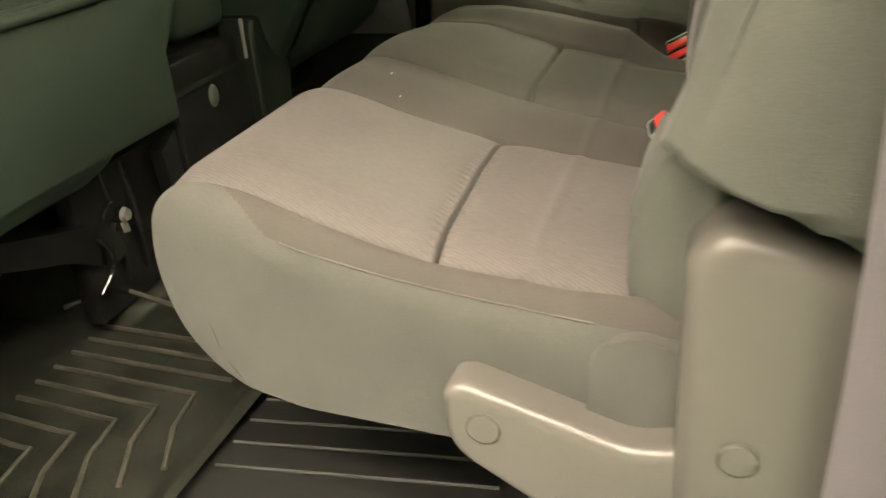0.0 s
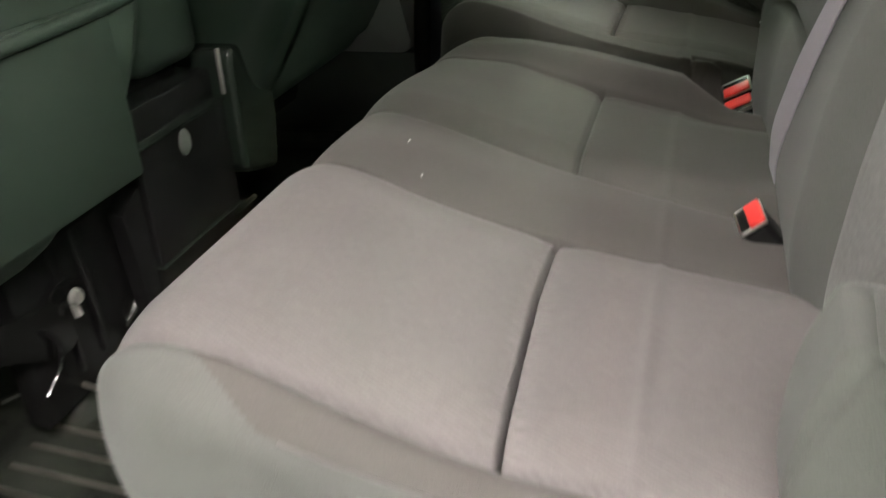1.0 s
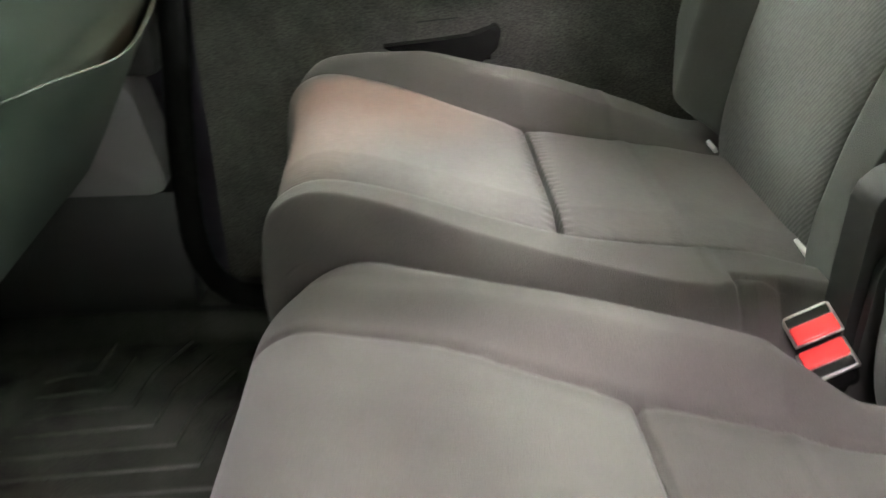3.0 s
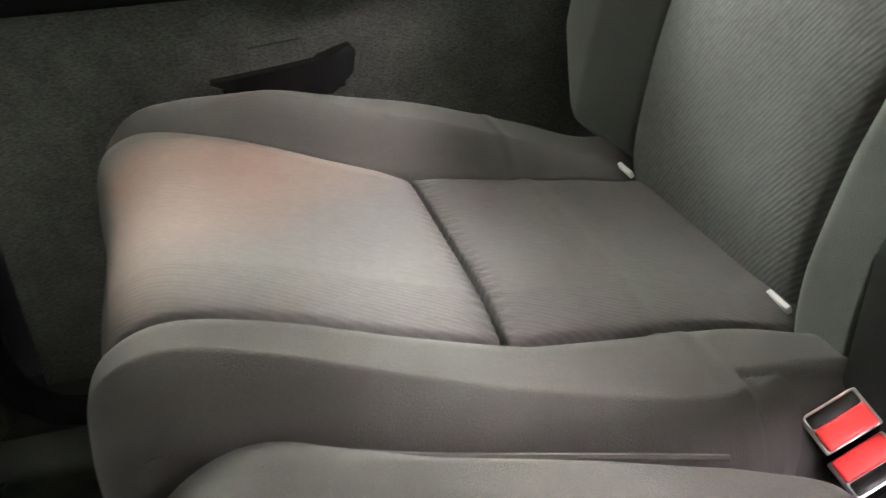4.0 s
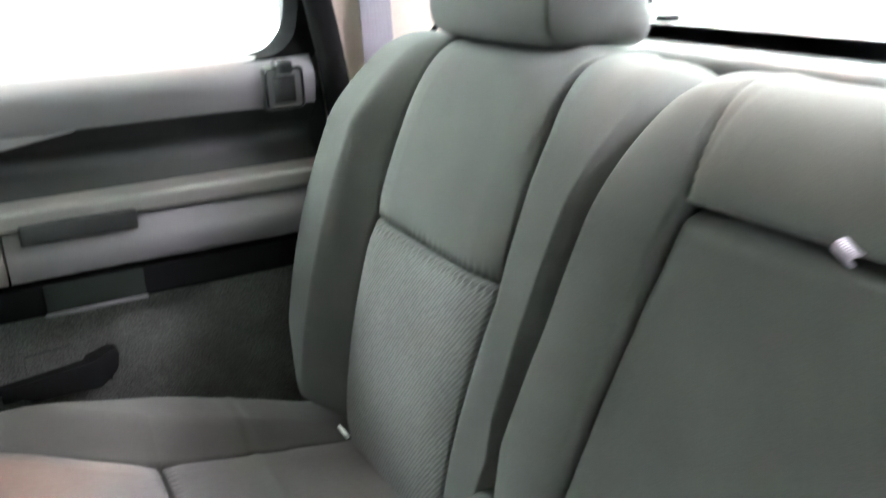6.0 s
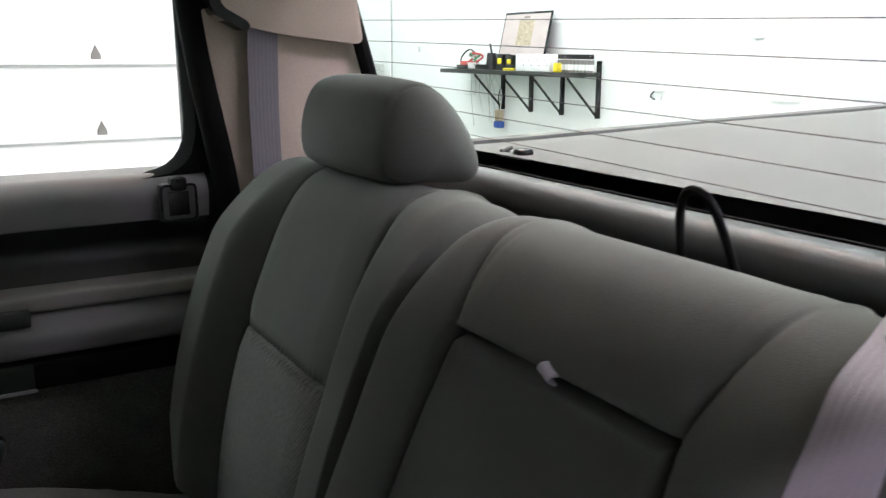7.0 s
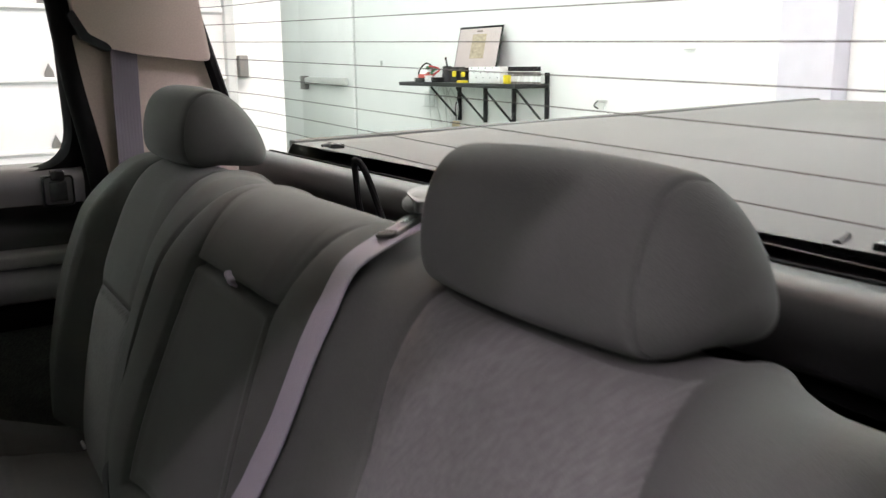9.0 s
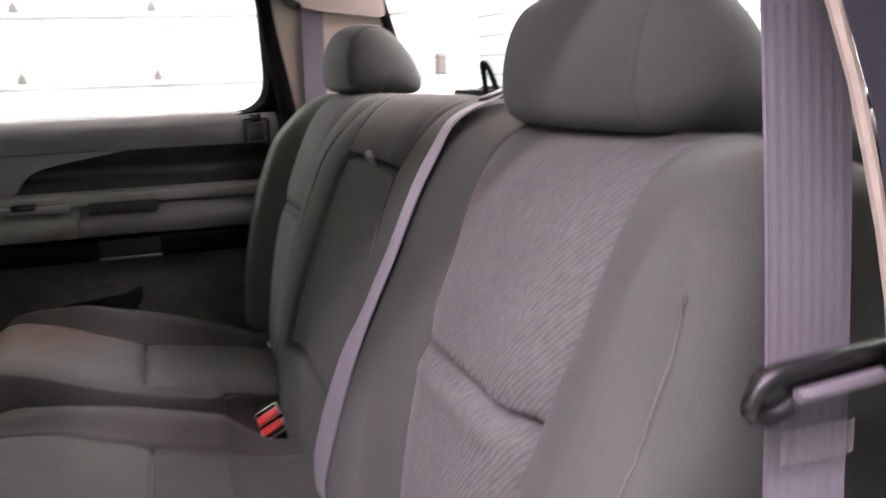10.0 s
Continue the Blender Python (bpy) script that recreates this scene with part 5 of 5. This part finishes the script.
def mat_height(x, y):
    hump = 0.050 * float(ramp(np.array(0.30 - abs(y - 0.06)), 0.0, 0.12))
    rim = 0.016 * math.exp(-(((x + 0.60 - 0.03 * abs(y)) / 0.022) ** 2))
    curl = 0.085 * float(ramp(np.array(-x), 0.88, 0.95)) * float(ramp(np.array(0.20 - y), 0.0, 0.12)) * float(ramp(np.array(y + 0.32), 0.0, 0.05))
    edge = 0.03 * max(0.0, (abs(y) - 0.74) / 0.04)
    return 0.022 + hump + rim + curl + edge + 0.002 * math.sin(9 * x + 4 * y)


vs, fs = [], []
nx, ny = 90, 120
for x in np.linspace(-1.25, -0.57, nx):
    for y in np.linspace(-0.78, 0.78, ny):
        vs.append((x, y, mat_height(x, y)))
for k in range(nx - 1):
    for j in range(ny - 1):
        fs.append((k * ny + j, (k + 1) * ny + j, (k + 1) * ny + j + 1, k * ny + j + 1))
raw("sheet", vs, fs, RUBBER, mat)
for sgn in (-1, 1):
    for k in range(-4, 6):
        ax, ay = -0.673 - 0.0385 * k, 0.458 + 0.0405 * k
        if ax > -0.60:
            ax = -0.61
        flat = [(-0.93, ay - 0.012), (ax - 0.03, ay - 0.001), (ax, ay), (ax + 0.003, ay + 0.02), (ax + 0.012, ay + 0.075), (ax + 0.05, ay + 0.155)]
        flat = [p for p in flat if p[1] < 0.75] if k >= 0 else flat[:3]
        pts = [(px, sgn * py, mat_height(px, sgn * py) + 0.001) for px, py in flat]
        # near ribs get a paler colour that stands for the door light on them
        part("rib", tube(pts, 0.0040, 8), LIT_RIB_RUBBER if sgn < 0 else RUBBER, mat)
lip = [(-0.892, y, 0.122) for y in np.linspace(0.24, -0.14, 8)] + [(-0.896, -0.165, 0.10), (-0.925, -0.20, 0.075), (-0.955, -0.25, 0.055), (-1.01, -0.32, 0.048)]
part("raised_lip", tube(lip, 0.006, 8, 60), RUBBER, mat, "raised moulded lip")
under = thing("under_seat_floor", -0.3, 0, 0.0, "dark ribbed plastic floor under the rear bench", "floor liner", kind="structure")
part("pan", box(-0.60, 0.35, -0.78, 0.78, 0.002, 0.016, 0.003), DARK_PLASTIC, under)
for k in range(-12, 13):
    y = 0.047 * k
    part("rib", tube([(-0.565, y - 0.02, 0.017), (-0.20, y + 0.02, 0.017)], 0.0035, 6), DARK_PLASTIC, under)

# lint on the cushion and a pale mark on the backrest frame
lint = None
for x, y, z, turn in ((-0.414, -0.224, 0.4305, 80), (-0.381, -0.286, 0.4175, 100)):
    if lint is None:
        lint = thing("lint_speck", x, y, z, "tiny white lint fibre on the seat cloth", "lint", "lint specks")
        part("fibre", tube([(-0.003, 0, 0.0004), (0, 0.0006, 0.0009), (0.003, 0, 0.0004)], 0.00045, 5), WHITE_TAG, lint)
        lint.matrix_basis = pose(x, y, z, 0, 0, turn)
    else:
        copy_thing(lint, pose(x, y, z, 0, 0, turn))


# ---- back wall of the garage ----
shelf = thing("wall_shelf", 5.7, 7.4, 1.0, "dark steel wall shelf on triangular brackets", "shelf")
SX, SZ = BACK, 0.815
part("board", box(SX - 0.50, SX - 0.02, 6.75, 9.38, SZ - 0.05, SZ, 0.008), DARK_PLASTIC, shelf)
for y in (6.77, 7.4, 8.0, 8.6):
    br = part("bracket", box(SX - 0.05, SX, y - 0.015, y + 0.015, SZ - 0.50, SZ + (0.12 if y < 6.9 else -0.05)), BLACK_PLASTIC, shelf)
    part("brace", tube([(SX - 0.03, y, SZ - 0.49), (SX - 0.46, y, SZ - 0.06)], 0.014, 6), BLACK_PLASTIC, br)
picture = thing("framed_board", 5.9, 7.9, 1.5, "dark-framed board with a yellowed certificate leaning on the wall", "picture")
TILT = pose(SX - 0.20, 8.0, SZ + 0.09, 0, 12, 0)
part("frame", box(-0.012, 0.0, -0.47, 0.47, 0.0, 0.60, 0.003, m=TILT), BLACK_PLASTIC, picture)
part("paper", box(-0.017, -0.013, -0.445, 0.445, 0.03, 0.57, m=TILT), material("buff_paper", (0.52, 0.45, 0.44), 0.8, stain=0.05), picture)
part("print", box(-0.020, -0.017, -0.16, 0.14, 0.20, 0.50, m=TILT), material("yellowed_print", (0.42, 0.35, 0.25), 0.8, stain=0.25, stain_scale=30), picture)
part("heading", box(-0.020, -0.017, -0.06, 0.06, 0.525, 0.545, m=TILT), material("dark_print", (0.2, 0.17, 0.15), 0.8, stain=0.2, stain_scale=60), picture)
crate = thing("parts_box", 5.7, 7.5, 1.0, "white perforated plastic box on the shelf", "box")
part("body", box(SX - 0.45, SX - 0.33, 7.10, 7.74, SZ, SZ + 0.19, 0.01), DOOR_WHITE, crate)
for k in range(12):
    part("hole", box(SX - 0.453, SX - 0.449, 7.14 + 0.048 * k, 7.152 + 0.048 * k, SZ + 0.06 + 0.055 * (k % 3), SZ + 0.074 + 0.055 * (k % 3)), DARK_PLASTIC, crate)
bottle = None
for k in range(18):
    y = (6.52, 6.55)[k % 2] + 0.062 * (k // 2)
    if bottle is None:
        bottle = thing("bottle", 0, 0, 0, "small clear bottle with black cap on the shelf", "bottle", "shelf bottles")
        bm = bmesh.new()
        bmesh.ops.create_cone(bm, cap_ends=True, segments=12, radius1=0.022, radius2=0.022, depth=0.13, matrix=pose(0, 0, 0.065))
        part("body", bm, LIGHT_PLASTIC, bottle, "cloudy clear body")
        bm = bmesh.new()
        bmesh.ops.create_cone(bm, cap_ends=True, segments=12, radius1=0.0228, radius2=0.0228, depth=0.06, matrix=pose(0, 0, 0.055))
        part("paper_band", bm, DOOR_WHITE, bottle, "white paper band")
        bm = bmesh.new()
        bmesh.ops.create_cone(bm, cap_ends=True, segments=12, radius1=0.022, radius2=0.018, depth=0.05, matrix=pose(0, 0, 0.165))
        part("cap", bm, BLACK_PLASTIC, bottle, "black cap")
        bottle.location = (SX - 0.34, y, SZ)
    else:
        copy_thing(bottle, pose(SX - (0.34, 0.24)[k % 2], y + (0.0, 0.16)[k % 2], SZ))
YELLOW = material("yellow_plastic", (0.75, 0.62, 0.02), 0.4, stain=0.1)
for y0, y1, h in ((6.93, 7.01, 0.10), (7.80, 7.98, 0.03)):
    c = thing("yellow_tin", 0, 0, 0, "yellow box lying on the shelf", "box", "yellow boxes")
    part("body", box(SX - 0.47, SX - 0.41, y0, y1, SZ, SZ + h, 0.01), YELLOW, c)
for y, h in ((8.20, 0.19), (8.00, 0.18)):
    drill = thing("power_tool", 0, 0, 0, "black and yellow power tool on the shelf", "power tool", "power tools")
    part("body", prism(rounded([(y - 0.09, SZ), (y + 0.09, SZ), (y + 0.07, SZ + 0.06), (y + 0.08, SZ + h), (y - 0.07, SZ + h), (y - 0.04, SZ + 0.08)], 0.02), "x", SX - 0.36, SX - 0.24, 0.01), BLACK_PLASTIC, drill)
    part("grip", box(SX - 0.37, SX - 0.31, y - 0.04, y + 0.04, SZ + 0.07, SZ + h - 0.05, 0.01), YELLOW, drill, "yellow casing")
sprayer = thing("spray_gun", 0, 0, 0, "black spray bottle standing on the shelf", "spray bottle")
bm = bmesh.new()
bmesh.ops.create_cone(bm, cap_ends=True, segments=14, radius1=0.075, radius2=0.055, depth=0.2, matrix=pose(SX - 0.3, 8.46, SZ + 0.10))
part("bottle", bm, BLACK_PLASTIC, sprayer)
part("nozzle", tube([(SX - 0.3, 8.46, SZ + 0.2), (SX - 0.3, 8.50, SZ + 0.31)], 0.012, 6), BLACK_PLASTIC, sprayer)
charger = thing("red_charger", 0, 0, 0, "red and white charger with black cord on the shelf", "charger")
part("body", box(SX - 0.40, SX - 0.25, 8.85, 9.05, SZ, SZ + 0.10, 0.02), material("dull_red", (0.5, 0.08, 0.06), 0.5, stain=0.1), charger)
part("cord", tube([(SX - 0.36, 9.08, SZ), (SX - 0.34, 9.10, SZ + 0.14), (SX - 0.32, 8.95, SZ + 0.24), (SX - 0.32, 8.80, SZ + 0.20)], 0.010, 6, 20), BLACK_PLASTIC, charger)
cables = thing("hanging_cables", 0, 0, 0, "thin grey cables hanging below the shelf", "cable")
for y, l, s in ((8.9, 0.55, 0.10), (8.75, 0.62, -0.12), (8.6, 0.50, 0.14), (9.15, 0.75, 0.03), (8.82, 0.66, -0.06), (8.70, 0.70, 0.08), (8.64, 0.58, -0.16)):
    part("cable", tube([(SX - 0.15, y, SZ - 0.05), (SX - 0.13, y + s, SZ - l * 0.5), (SX - 0.1, y + s * 0.4, SZ - l)], 0.006, 5, 14), SHADE_WHITE, cables)
jug = thing("hanging_jug", 0, 0, 0, "pale bottle with blue base hanging under the shelf", "bottle")
part("body", box(SX - 0.13, SX - 0.06, 8.52, 8.64, 0.17, 0.31, 0.02), material("cardboard_tan", (0.45, 0.38, 0.25), 0.8, stain=0.1), jug)
part("base", box(SX - 0.14, SX - 0.05, 8.51, 8.65, 0.08, 0.17, 0.02), material("blue_plastic", (0.03, 0.08, 0.35), 0.5, stain=0.1), jug)
part("hook_cord", tube([(SX - 0.09, 8.58, 0.31), (SX - 0.09, 8.60, 0.48), (SX - 0.05, 8.60, 0.62)], 0.008, 6, 10), BLACK_PLASTIC, jug)
socket = thing("socket_box", BACK, 9.3, 0.57, "white surface socket box with a grey rim on the wall", "socket")
part("box", box(BACK - 0.05, BACK, 9.20, 9.48, 0.47, 0.67, 0.01), DOOR_WHITE, socket)
part("rim", tube([(BACK - 0.052, 9.20, 0.67), (BACK - 0.052, 9.20, 0.47), (BACK - 0.052, 9.48, 0.47)], 0.008, 6), SHADE_WHITE, socket)
hanger = thing("wall_hanger", BACK, 5.86, 0.62, "small grey metal hanger on the white wall", "hanger")
part("plate", box(BACK - 0.02, BACK, 5.79, 5.93, 0.63, 0.66, 0.004), SHADE_WHITE, hanger)
part("arm", tube([(BACK - 0.02, 5.93, 0.645), (BACK - 0.09, 5.90, 0.60), (BACK - 0.09, 5.84, 0.57)], 0.010, 6, 12), COVER_GREY, hanger)
part("stem", tube([(BACK - 0.02, 5.80, 0.64), (BACK - 0.04, 5.81, 0.56)], 0.010, 6), SHADE_WHITE, hanger)
exit_door = thing("door_1", BACK, 10, GROUND, "white flush exit door with a push bar", "door", kind="structure")
part("leaf", box(BACK - 0.03, BACK - 0.002, 11.75, 13.9, GROUND, 2.6, 0.004), DOOR_WHITE, exit_door)
part("edge_gap", box(BACK - 0.006, BACK + 0.001, 11.69, 11.75, GROUND, 2.6), SHADE_WHITE, exit_door)
part("push_bar", box(BACK - 0.12, BACK - 0.05, 11.9, 13.6, 0.72, 0.84, 0.02), SHADE_WHITE, exit_door, "grey push bar")
part("bar_end", box(BACK - 0.13, BACK - 0.03, 13.55, 13.75, 0.62, 0.86, 0.02), LIGHT_PLASTIC, exit_door)
column = tagged(part("wall_column", box(BACK - 0.2, BACK, 3.1, 3.6, GROUND, 4.2, 0.01), COLUMN), "pale lilac-white wall column", "column", kind="structure")
for y, z, w, h, nm in ((4.70, 1.155, 0.13, 0.012, "wall_strip"), (4.36, 0.70, 0.30, 0.16, "outlet_plate"), (10.8, 1.06, 0.03, 0.08, "wall_hook")):
    o = tagged(part(nm, box(BACK - 0.03, BACK - 0.001, y - w / 2, y + w / 2, z - h / 2, z + h / 2, 0.005), SHADE_WHITE if nm != "outlet_plate" else DOOR_WHITE), "small grey fitting on the white wall", "wall fitting")

# loose clutter on the shelf
for y, x, h, w, mat_, nm, lab in (
    (8.78, 0.36, 0.07, 0.10, DOOR_WHITE, "white_tub", "small white tub on the shelf"),
    (8.50, 0.42, 0.05, 0.14, BLACK_PLASTIC, "black_case", "small black case on the shelf"),
    (8.95, 0.38, 0.04, 0.22, DARK_PLASTIC, "grey_tray", "flat grey tray on the shelf"),
):
    c = thing(nm, 0, 0, 0, lab, "container")
    part("body", box(SX - x - 0.06, SX - x + 0.06, y - w / 2, y + w / 2, SZ, SZ + h, 0.012), mat_, c)
    part("lid", box(SX - x - 0.064, SX - x + 0.064, y - w / 2 - 0.004, y + w / 2 + 0.004, SZ + h, SZ + h + 0.012, 0.004), mat_, c)
hose = thing("coiled_hose", 0, 0, 0, "red and green hoses coiled on the shelf", "hose")
for k, (col, r0) in enumerate((((0.45, 0.05, 0.05), 0.10), ((0.05, 0.2, 0.08), 0.08), ((0.7, 0.7, 0.68), 0.06))):
    pts = [(SX - 0.30 + 0.05 * math.sin(3 * g + k), 8.82 + r0 * math.cos(g) + 0.03 * k, SZ + 0.12 + r0 * 0.8 * math.sin(g) + 0.01 * k) for g in np.linspace(-0.6, 4.0, 24)]
    part("hose", tube(pts, 0.013, 6), material("hose_colour", col, 0.5, stain=0.1), hose)
